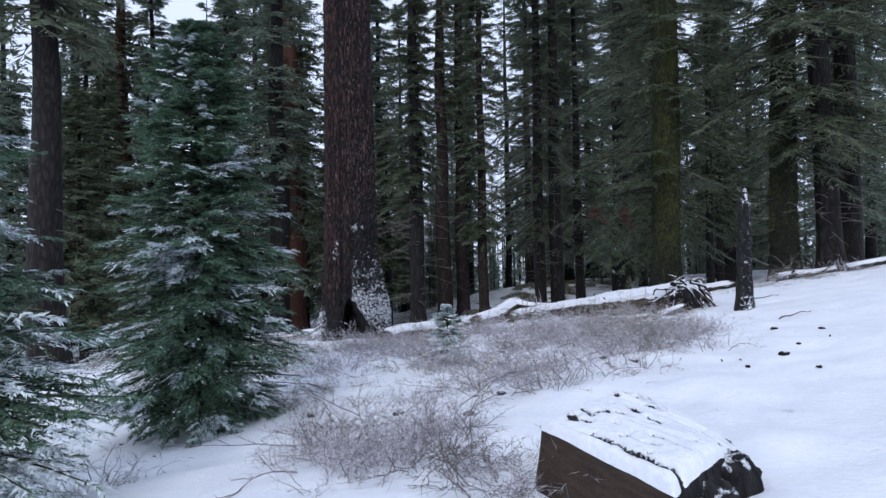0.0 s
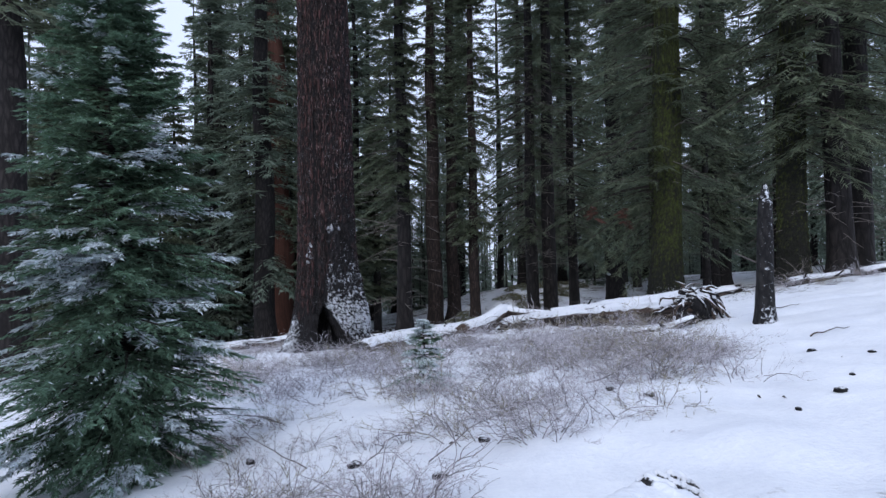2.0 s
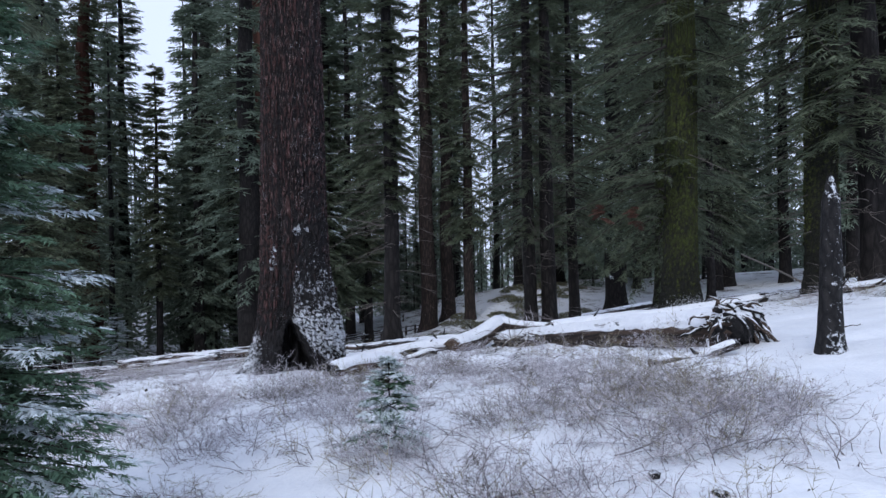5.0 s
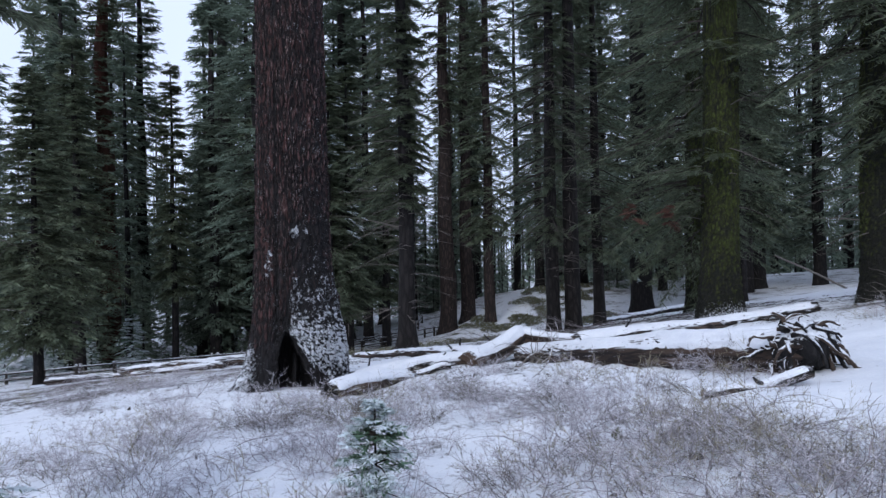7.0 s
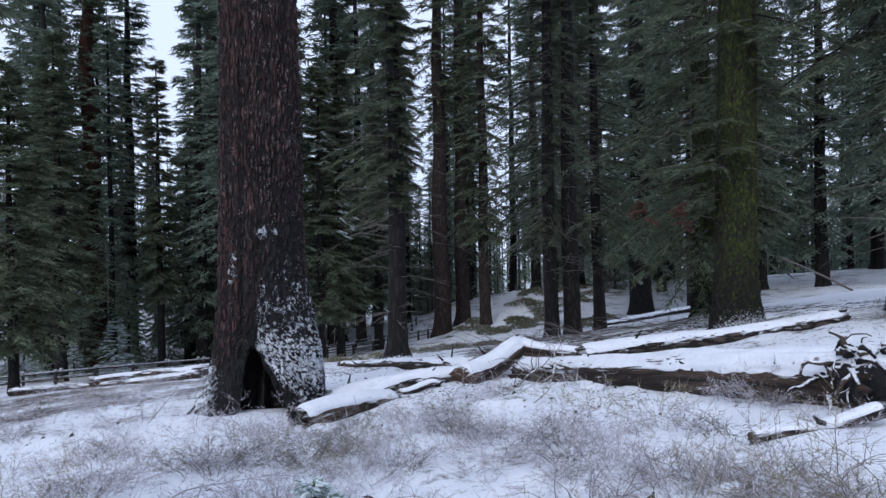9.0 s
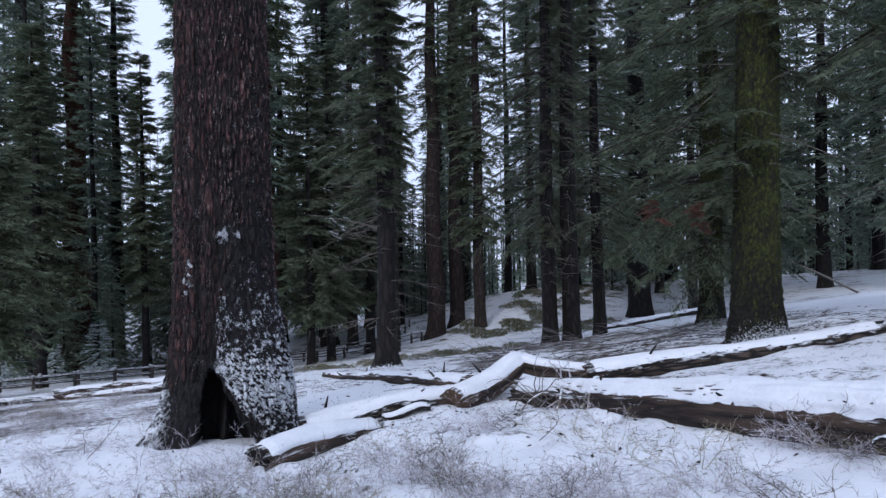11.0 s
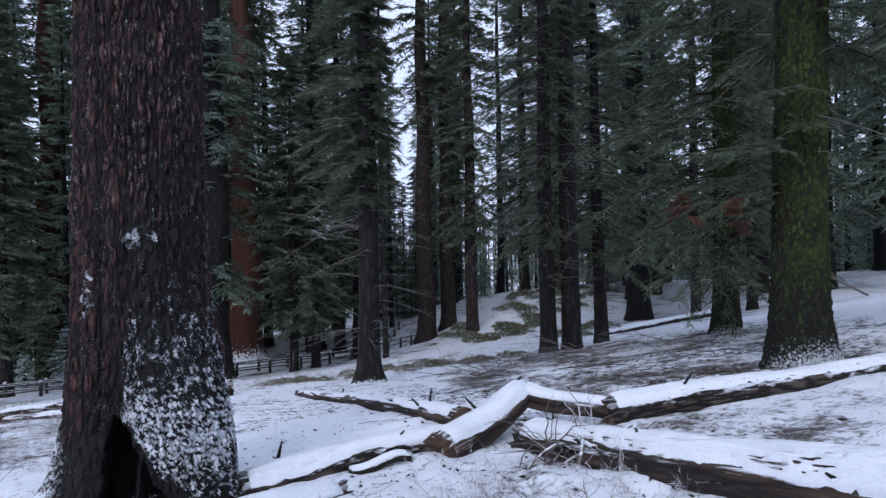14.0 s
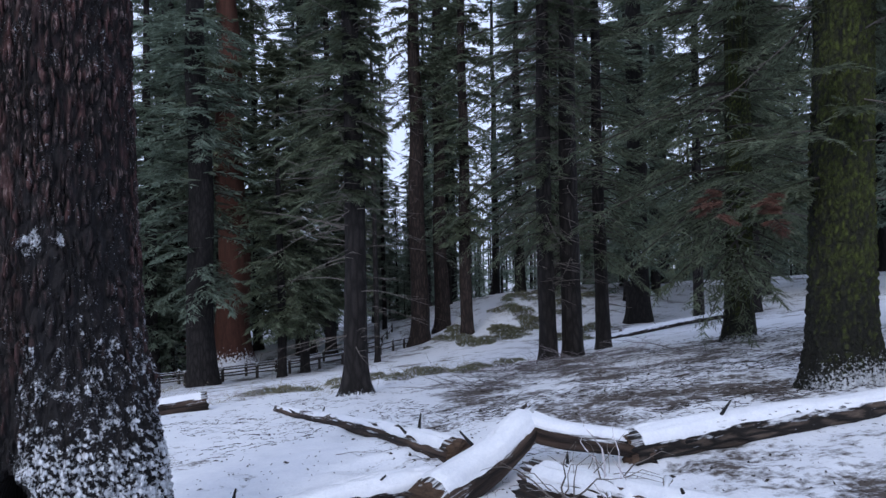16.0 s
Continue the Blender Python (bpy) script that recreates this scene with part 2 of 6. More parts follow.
pine_bark = material("plated_red_pine_bark", (0.010, 0.007, 0.007), (0.108, 0.047, 0.043), 6.0, (1, 1, 0.25), bump=1.0, depth=0.06, cracks=9.0, edge_mix=0.7, attr="snow", grain=46.0, sharp=4.0,
                     char="char", pale="pale", cut=0.62, fine=6)
dark_bark = material("dark_conifer_bark", (0.006, 0.005, 0.005), (0.032, 0.027, 0.026), 4.0, (1, 1, 0.25), bump=0.8, depth=0.03, cracks=5.0, attr="snow", grain=14.0, vary=0.25, cut=0.75)
red_bark = material("fibrous_red_sequoia_bark", (0.014, 0.007, 0.005), (0.090, 0.036, 0.025), 3.0, (1, 1, 0.06), bump=0.8, depth=0.05, attr="snow", grain=5.0, cut=0.5)
brown_bark = material("brown_pine_bark", (0.014, 0.010, 0.009), (0.062, 0.043, 0.037), 4.0, (1, 1, 0.25), bump=0.8, depth=0.03, cracks=4.0, attr="snow", grain=14.0, cut=0.75)
mossy_bark = material("moss_covered_bark", (0.008, 0.011, 0.004), (0.118, 0.146, 0.028), 15.0, (1, 1, 0.5), bump=1.0, depth=0.08, fine=4, cracks=11.0, edge_mix=0.28, attr="snow", grain=20.0, char="char",
                      char_colour=(0.014, 0.014, 0.011), cut=0.66)
burnt = material("charred_wood", (0.006, 0.006, 0.007), (0.03, 0.028, 0.028), 9.0, (1, 1, 0.4), bump=0.9, depth=0.03, cracks=9.0, attr="snow", grain=16.0, cut=0.56)
log_wood = material("weathered_log_wood", (0.012, 0.009, 0.008), (0.105, 0.070, 0.053), 9.0, (0.10, 1, 1), bump=1.0, depth=0.05, fine=5, cracks=5.0, edge_mix=0.5, attr="snow", grain=13.0, cut=0.44, coords="grain", streak=True)
log_bark = material("peeling_log_bark", (0.012, 0.010, 0.009), (0.10, 0.075, 0.06), 7.0, (0.22, 1, 1), bump=1.0, depth=0.05, cracks=9.0, edge_mix=0.8, attr="snow", grain=11.0, cut=0.47,
                    coords="grain", streak=True)
rotten_moss = material("rotten_mossy_wood", (0.010, 0.012, 0.006), (0.10, 0.105, 0.035), 9.0, bump=0.9, depth=0.03, fine=5, attr="snow", grain=11.0, cut=0.5)
pale_wood = material("pale_bare_root", (0.07, 0.055, 0.045), (0.24, 0.20, 0.17), 9.0, bump=0.6, depth=0.015, fine=6, attr="snow", grain=12.0, cut=0.5)
root_wood = material("weathered_root_wood", (0.014, 0.010, 0.008), (0.09, 0.064, 0.05), 7.0, bump=0.8, depth=0.02, fine=6, attr="snow", grain=9.0, cut=0.5)
cut_wood = material("dark_sawn_wood", (0.028, 0.019, 0.014), (0.13, 0.085, 0.06), 3.0, (0.5, 3, 6), bump=0.5, depth=0.01, attr="snow", grain=9.0, cut=0.7)
twig_mat = material("frosted_bare_twigs", (0.10, 0.085, 0.09), (0.66, 0.64, 0.69), 9.0, bump=0.0, island=0.5)
tan_twig = material("dry_yellow_twigs", (0.11, 0.095, 0.06), (0.36, 0.33, 0.25), 9.0, bump=0.0, island=0.3)
dead_twig = material("dead_grey_branch", (0.05, 0.043, 0.040), (0.18, 0.160, 0.145), 9.0, bump=0.0, island=0.3)
dead_stem = material("dark_frosted_stem", (0.018, 0.014, 0.015), (0.26, 0.235, 0.25), 11.0, bump=0.0, island=0.3)
dark_twig = material("dark_limb_bark", (0.014, 0.012, 0.011), (0.05, 0.04, 0.035), 9.0, bump=0.0, island=0.3)
fence_wood = material("grey_split_rail", (0.016, 0.014, 0.013), (0.06, 0.052, 0.048), 5.0, (4, 4, 4), bump=0.5, depth=0.01, attr="snow", grain=9.0)
needles_near = leafy("young_fir_needles", (0.040, 0.080, 0.054), (0.185, 0.290, 0.195), 0.40, 0.36)
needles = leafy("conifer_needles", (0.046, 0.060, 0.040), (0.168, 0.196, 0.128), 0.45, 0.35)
# far crowns: paler and bluer, the haze of distance mixed into the colour
needles_hazed = leafy("hazed_conifer_needles", (0.070, 0.096, 0.074), (0.222, 0.275, 0.210), 0.45, 0.40)
brush = leafy("olive_grey_brush", (0.075, 0.078, 0.050), (0.22, 0.215, 0.14), 0.4, 0.3)
needles_brown = leafy("dead_red_needles", (0.07, 0.036, 0.027), (0.19, 0.098, 0.074), 0.4)

# ---------------------------------------------------------------- the ground
SWELLS = ((-6, 5, 8, 0.57), (4, 5, 8, -0.3), (-8, 16, 10, 0.44), (2, 16, 10, -0.13), (10, 16, 10, 0.53), (-18, 28, 13, 1.54), (-4, 28, 13, 0.29),
          (8, 28, 13, -0.36), (20, 28, 13, 0.58), (-35, 48, 18, 1.25), (-14, 48, 18, 0.84), (24, 48, 18, 0.64), (-45, 75, 26, 0.86), (-15, 75, 26, -0.73),
          (12, 75, 26, -1.65), (40, 75, 26, -1.62), (-50, 110, 38, -1.21), (-4.2, 8.6, 2.6, -0.3), (10, 84, 7, 2.4), (0, 86, 5, -1.6), (14, 104, 14, 1.6), (-4.4, 20.2, 1.1, 0.16), (0.75, 3.7, 0.5, -0.35))


def land(x, y):
    """The height of the ground, without its small lumps."""
    x, y = np.asarray(x, float), np.asarray(y, float)
    z = -0.285 + 6.84 * np.tanh(x / 40) - 6.06 * np.tanh(np.maximum(y, -30) / 60) - 15 * step(100, 190, y + 0.35 * np.abs(x)) * step(-34, -8, x)
    for cx, cy, s, a in SWELLS:
        z = z + a * np.exp(-((x - cx) ** 2 + (y - cy) ** 2) / (2 * s * s))
    return z


def lumps(x, y):
    rough = step(-3, -1, x) * step(14, 11, x) * 0.5 + 0.5
    return 0.16 * (fbm(x * 0.5, y * 0.5, 0.0, 3, 5) - 0.5) + 0.13 * rough * (fbm(x * 1.7, y * 1.7, 0.0, 3, 9) - 0.5) + 0.20 * step(15.5, 17.5, y) * step(27, 24, y) * step(-3.5, -2, x) * step(6, 4, x) * (fbm(x * 2.1, y * 2.1, 0.0, 3, 25) - 0.5) + 0.045 * step(16, 19, y) * (fbm(x * 3.2, y * 3.2, 0.0, 2, 15) - 0.5)


def ground(x, y):
    return land(x, y) + lumps(np.asarray(x, float), np.asarray(y, float))


def gz(x, y):
    return float(ground(x, y))


def spread(fine0, fine1, d, far0, far1, grow=1.11):
    mid = np.arange(fine0, fine1, d)
    lo, hi, s = [fine0], [mid[-1]], d
    while lo[-1] > far0:
        s *= grow
        lo.append(lo[-1] - s)
    s = d
    while hi[-1] < far1:
        s *= grow
        hi.append(hi[-1] + s)
    return np.concatenate([lo[:0:-1], mid, hi[1:]])


gx, gy = spread(-7, 11, 0.13, -900, 900), spread(3, 27, 0.13, -300, 1500)
GX, GY = np.meshgrid(gx, gy)
GZ = ground(GX, GY)
ground_me = mesh_from("ground", np.stack([GX, GY, GZ], -1), grid_quads(len(gy), len(gx)), mats=[snow_ground], smooth=True)


def patch(x, y, cx, cy, sx, sy):
    return np.exp(-(((x - cx) / sx) ** 2 + ((y - cy) / sy) ** 2))


litter = 0.34 * patch(GX, GY, 9.0, 36, 5, 8) + 0.30 * patch(GX, GY, 4.5, 36, 3.5, 6) + 0.36 * patch(GX, GY, 7.0, 27, 4.5, 2.6) + 0.46 * patch(GX, GY, 7.0, 21, 4, 2.2) + 0.30 * patch(GX, GY, 12.5, 24, 4, 3) + 0.62 * patch(GX, GY, -10, 28, 6, 5.5) + 0.5 * patch(GX, GY, -17, 32, 7, 7) + 0.35 * step(42, 54, GY) + 0.10 * patch(GX, GY, 0.5, 13, 4, 6) + 0.30 * patch(GX, GY, -0.7, 6.4, 1.3, 1.0)
litter = litter + 0.36 * step(24.5, 27.5, GY) * step(47, 41, GY) * step(-1, 3, GX) * step(19, 14, GX)
litter = litter + 0.9 * (fbm(GX * 0.45, GY * 0.45, 0.0, 4, 21) - 0.5) + 0.05
litter = np.clip(litter, 0, 0.66) * (1 - 0.95 * patch(GX, GY, 7, 9, 4, 7)) * (1 - 0.9 * patch(GX, GY, 1.5, 3, 4, 4)) * (1 - 0.8 * np.exp(-(((GX - 6.0 - 0.17 * (GY - 75)) / 1.2) ** 2)) * step(64, 72, GY))
attribute(ground_me, "litter", litter.ravel())
tagged(new("ground", ground_me), "thin snow over forest litter on sloping ground", "ground", kind="structure")

# ---------------------------------------------------------------- trees
def trunk_mesh(name, h, r, flare, mat, seed, lean=(0.0, 0.0), around=26, moss_from=None, snow_h=0.0, sink=0.5, fine=False):
    """A tapered trunk with root flare, flutes and a slight bend, from below the ground to its tip."""
    zs = np.concatenate([[-sink], np.linspace(-0.15, 1.5, 9), np.linspace(2.0, 12, 20), np.linspace(13.5, h, 14)]) if h > 15 else np.concatenate([[-sink], np.linspace(-0.1, h, 22)])
    if around <= 10:
        zs = np.concatenate([[-sink, -0.1, 0.4, 1.2], np.linspace(3, h, 9)])
    if fine:
        zs = np.concatenate([[-sink], np.arange(-0.2, 9.0, 0.05), np.linspace(9.2, h, 30)])
    a = np.linspace(0, 2 * np.pi, around, endpoint=False)
    Z, A = np.meshgrid(zs, a, indexing="ij")
    taper = r * (1 - np.clip(Z, 0, h) / h) ** 0.75 + min(0.02, 0.2 * r)
    fl = flare * np.exp(-np.clip(Z + 0.1, 0, 99) / (0.55 * r + 0.25)) * (0.65 + 0.7 * vnoise(np.cos(A) * 2.2, np.sin(A) * 2.2, seed * 1.0, seed))
    R = taper * (1 + 0.10 * (fbm(np.cos(A) * 2, np.sin(A) * 2, Z * 0.25, 3, seed) - 0.5) * 2) + fl
    R = R + 0.03 * min(1.0, r / 0.5) * (fbm(np.cos(A) * r * 9, np.sin(A) * r * 9, Z * 1.3, 2, seed + 7) - 0.5) * 2
    plate = np.zeros_like(Z)
    if fine:
        f1, f2 = cells(np.cos(A) * r * 13 + 0.6 * fbm(A * 3, Z, 0.0, 2, seed), np.sin(A) * r * 13, Z * 6.5, seed + 20)
        plate = step(0.03, 0.4, f2 - f1)
        R = R + 0.045 * (plate - 0.6) + 0.08 * (fbm(np.cos(A) * r * 11, np.sin(A) * r * 11, Z * 4.5, 3, seed + 5) - 0.5)
    bx = lean[0] * Z + 0.12 * r * np.sin(Z * 0.35 + seed)
    by = lean[1] * Z + 0.12 * r * np.cos(Z * 0.3 + seed)
    v = np.stack([bx + R * np.cos(A), by + R * np.sin(A), Z], -1).reshape(-1, 3)
    me = mesh_from(name, v, grid_quads(len(zs), around, True), mats=[mat], smooth=True)
    Zf, Af = Z.ravel(), A.ravel()
    face = 0.5 + 0.5 * np.cos(Af + 1.2)
    attribute(me, "snow", np.clip((snow_h - Zf) / max(snow_h, 0.01), 0, 1) * 1.05 * (0.4 + 0.6 * face) if snow_h else np.zeros(len(Zf)))
    if moss_from is not None:
        bare = np.clip(1.0 - (Zf - moss_from * 0.3) / moss_from, 0, 1) * 0.9
        if fine:
            # bare bark in cracks and mottles; last term paints the trunk's shaded half darker
            bare = bare + 0.9 * (1 - plate.ravel()) - 0.15 + 2.3 * (fbm(np.cos(Af) * r * 15, np.sin(Af) * r * 15, Zf * 7.0, 4, seed + 2) - 0.5) + 0.55 * step(0.45, 0.95, 0.5 - 0.5 * np.cos(Af + 1.0))
        attribute(me, "char", np.clip(bare, 0, 1))
    return me


def crown_arrays(h, base, reach, count, twigs, shoots, seed, size=1.0, droop=0.35, lift=0.25, sparse=0.0, lean=(0, 0), bias=None, top_thin=0.0, width=0.13, full=0.75, short=0.16, loose=0.14):
    """Branches as curves with side twigs; each twig bears flat pointed shoots. Returns the quads of the shoots, their snow share, and the limbs."""
    rng = np.random.default_rng(seed)
    s = rng.random(count) ** (1.0 + top_thin)
    hz = base + s * (h - base)
    az = np.arange(count) * 2.39996 + rng.normal(0, 0.4, count)
    L = reach * (1 - s) ** full * rng.uniform(0.55, 1.1, count) + 0.25 * size
    L = L * np.minimum(1, 0.55 + 4 * s)
    if bias is not None:
        L = L * (1 + bias[1] * np.cos(az - bias[0]))
    if sparse:
        L = L * np.where(rng.random(count) < sparse, 0.25, 1)
    lf = lift * (2 * s - 0.55) + rng.normal(0, 0.10, count)
    dr = droop * rng.uniform(0.7, 1.3, count) * (1 - 0.6 * s)
    out = np.stack([np.cos(az), np.sin(az), np.zeros(count)], -1)
    side = np.stack([-np.sin(az), np.cos(az), np.zeros(count)], -1)
    foot = np.stack([lean[0] * hz, lean[1] * hz, hz], -1)

    def along(t):
        """Points on the branches, t of shape (count, n)."""
        z = L[:, None] * (lf[:, None] * t - dr[:, None] * t**2 + 0.25 * dr[:, None] * t**4)
        bend = 0.10 * L[:, None] * np.sin(t * 3 + az[:, None] * 5)
        return foot[:, None] + out[:, None] * (L[:, None] * t)[..., None] + side[:, None] * bend[..., None] * 0.6 + np.array([0, 0, 1.0]) * z[..., None]

    t = np.linspace(0.18, 1.0, twigs)[None, :] + rng.uniform(-0.03, 0.03, (count, twigs))
    p = along(t)
    sign = np.where(np.arange(twigs) % 2, 1.0, -1.0)[None, :] * np.ones((count, 1))
    ang = rng.uniform(0.55, 1.15, (count, twigs)) * (1.1 - 0.65 * t)
    d = out[:, None] * np.cos(ang)[..., None] + side[:, None] * (np.sin(ang) * sign)[..., None]
    d[..., 2] += lf[:, None] * 0.6 - dr[:, None] * t * 1.1 + rng.normal(0, 0.16, (count, twigs))
    tl = (0.42 * L[:, None] * (1.12 - t) + 0.26 * size) * rng.uniform(0.6, 1.2, (count, twigs))
    u = (np.arange(shoots) + 0.35) / shoots
    q = p[:, :, None] + d[:, :, None] * (tl[..., None] * u)[..., None]
    q[..., 2] -= 0.18 * tl[..., None] * u**2
    flip = np.where(np.arange(shoots) % 2, 1.0, -1.0)[None, None, :] * np.ones(q.shape[:3])
    sd = np.cross(d, [0, 0, 1.0])
    sd /= np.linalg.norm(sd, axis=-1, keepdims=True)
    ea = np.clip(0.95 - 0.45 * u + rng.normal(0, 0.16, q.shape[:3]), 0.05, 1.2)
    ea[..., -1] = 0.05
    e = d[:, :, None] * np.cos(ea)[..., None] + sd[:, :, None] * (np.sin(ea) * flip)[..., None]
    e[..., 2] += rng.normal(-0.06, loose, q.shape[:3])
    el = (0.30 * size * rng.uniform(0.7, 1.3, q.shape[:3]) + short * tl[..., None]) * (1.25 - 0.6 * u)
    e = e / np.linalg.norm(e, axis=-1, keepdims=True)
    wv = np.cross(e, [0, 0, 1.0])
    wv = wv / (np.linalg.norm(wv, axis=-1, keepdims=True) + 1e-6)
    wv[..., 2] += rng.normal(0, 0.5, q.shape[:3])
    hw = (width * el)[..., None] * wv
    tip = q + e * el[..., None]
    tip[..., 2] -= 0.10 * el
    verts = np.stack([q + hw, q - hw, tip], -2).reshape(-1, 3)
    tq = np.broadcast_to(t[:, :, None], q.shape[:3]).ravel()
    hq = np.broadcast_to(hz[:, None, None], q.shape[:3]).ravel()
    bq = np.broadcast_to(np.arange(count)[:, None, None], q.shape[:3]).ravel()
    line = along(np.linspace(0, 0.95, 5)[None, :] * np.ones((count, 1)))
    a0, a1 = line[:, :-1].reshape(-1, 3), line[:, 1:].reshape(-1, 3)
    r0 = ((0.006 + 0.011 * L)[:, None] * np.array([1, 0.8, 0.6, 0.4])[None]).ravel()
    r1 = ((0.006 + 0.011 * L)[:, None] * np.array([0.8, 0.6, 0.4, 0.15])[None]).ravel()
    tw = (p.reshape(-1, 3), (p + d * tl[..., None]).reshape(-1, 3))
    return verts, tq, hq, bq, (a0, a1, r0, r1), tw


def dead_branches(h0, h1, count, length, seed, droop=0.5, r=0.4):
    rng = np.random.default_rng(seed)
    every = []
    for i in range(count):
        a0, a1, ra, rb = [], [], [], []
        z, az, L = rng.uniform(h0, h1), rng.uniform(0, 6.283), length * rng.uniform(0.35, 1.1)
        o = np.array([math.cos(az), math.sin(az), 0])
        sd = np.array([-o[1], o[0], 0])
        lf, dr, bd = rng.normal(0.05, 0.2), droop * rng.uniform(0.5, 1.4), rng.normal(0, 0.25)
        pts = [np.array([0, 0, z]) + o * (r * 0.6 + L * t) + sd * bd * L * t * t + np.array([0, 0, L * (lf * t - dr * t * t + 0.45 * dr * t**3)]) for t in np.linspace(0, 1, 7)]
        for k in range(6):
            a0.append(pts[k]); a1.append(pts[k + 1])
            ra.append(0.020 * (1 - k / 6.5)); rb.append(0.020 * (1 - (k + 1) / 6.5))
            if k > 1 and rng.random() < 0.75:
                e = pts[k] + (o * 0.5 + sd * rng.choice([-1, 1]) * 0.8 + np.array([0, 0, rng.normal(-0.25, 0.2)])) * L * 0.22 * rng.uniform(0.5, 1.2)
                a0.append(pts[k]); a1.append(e); ra.append(0.011); rb.append(0.004)
        every.append((a0, a1, ra, rb))
    return every


def conifer(name, m, h, r, flare, base, reach, count, twigs, shoots, seed, bark, label, group="trees of the forest", leaf=None, size=1.0, dead=0, dead_len=2.0, dead_from=1.2, dead_to=0,
            lean=(0, 0), around=26, snow_share=0.0, snow_h=0.0, moss=None, limbs=True, split=False, laden=0.55, frost=0.0, fine=False, brown=0.0, sink=0.5, category="tree", snow_top=1.0, **more):
    leaf = leaf or needles
    tree = empty(name, m, label, category, group)
    part("trunk", trunk_mesh("trunk", h, r, flare, bark, seed, lean, around, moss, snow_h, sink, fine), tree)
    if count:
        v, tq, hq, bq, limb, tw = crown_arrays(h, base, reach, count, twigs, shoots, seed, size, lean=lean, **more)
        rng = np.random.default_rng(seed + 1)
        n = len(v) // 3
        idx = np.zeros(n, int)
        if snow_share:
            c = v.reshape(-1, 3, 3).mean(1)
            spot = 0.62 * vnoise(c[:, 0] / size * 0.40, c[:, 1] / size * 0.40, c[:, 2] / size * 0.7, seed) + 0.30 * rng.random(count)[bq] + 0.16 * tq
            level = np.quantile(spot, 1 - np.minimum(0.9, snow_share * 1.9))
            idx[(spot > level + 0.25 * np.clip(hq / h / snow_top - 0.8, 0, 1)) & (rng.random(n) < laden) & (tq > 0.35 - 0.3 * (laden > 0.7))] = 1
        if frost:
            idx[(rng.random(n) < frost) & (tq > 0.45)] = 1
        if brown:
            idx[(rng.random(count) < brown)[bq]] = 2
        tris, quads = np.arange(3 * n).reshape(-1, 3), None
        if limbs:
            lv, quads, lt = twigs_mesh(*limb)
            quads = quads + len(v)
            v = np.vstack([v, lv])
            idx = np.concatenate([np.full(len(quads), 3), idx])
        part("crown", mesh_from("crown", v, quads, tris, mats=[leaf, snow_crumbs, needles_brown, dark_twig], index=idx), tree)
    if dead:
        branches = dead_branches(dead_from, dead_to or base + 1.5, dead, dead_len, seed + 3, r=r)
        if split:
            for one in branches:
                lv, lq, lt = twigs_mesh(*one)
                part("dead_branch", mesh_from("dead_branch", lv, lq, mats=[dead_twig]), tree, "bare grey drooping dead branch")
        else:
            lv, lq, lt = twigs_mesh(*(sum((list(one[k]) for one in branches), []) for k in range(4)))
            tagged(part("dead_wood", mesh_from("dead_wood", lv, lq, mats=[dead_twig]), tree, "bare grey dead branches"), kind="stuff")
    return tree


def stand(x, y, turn=0.0, s=1.0):
    return Matrix.LocRotScale((x, y, gz(x, y)), Euler((0, 0, radians(turn))), (s, s, s))


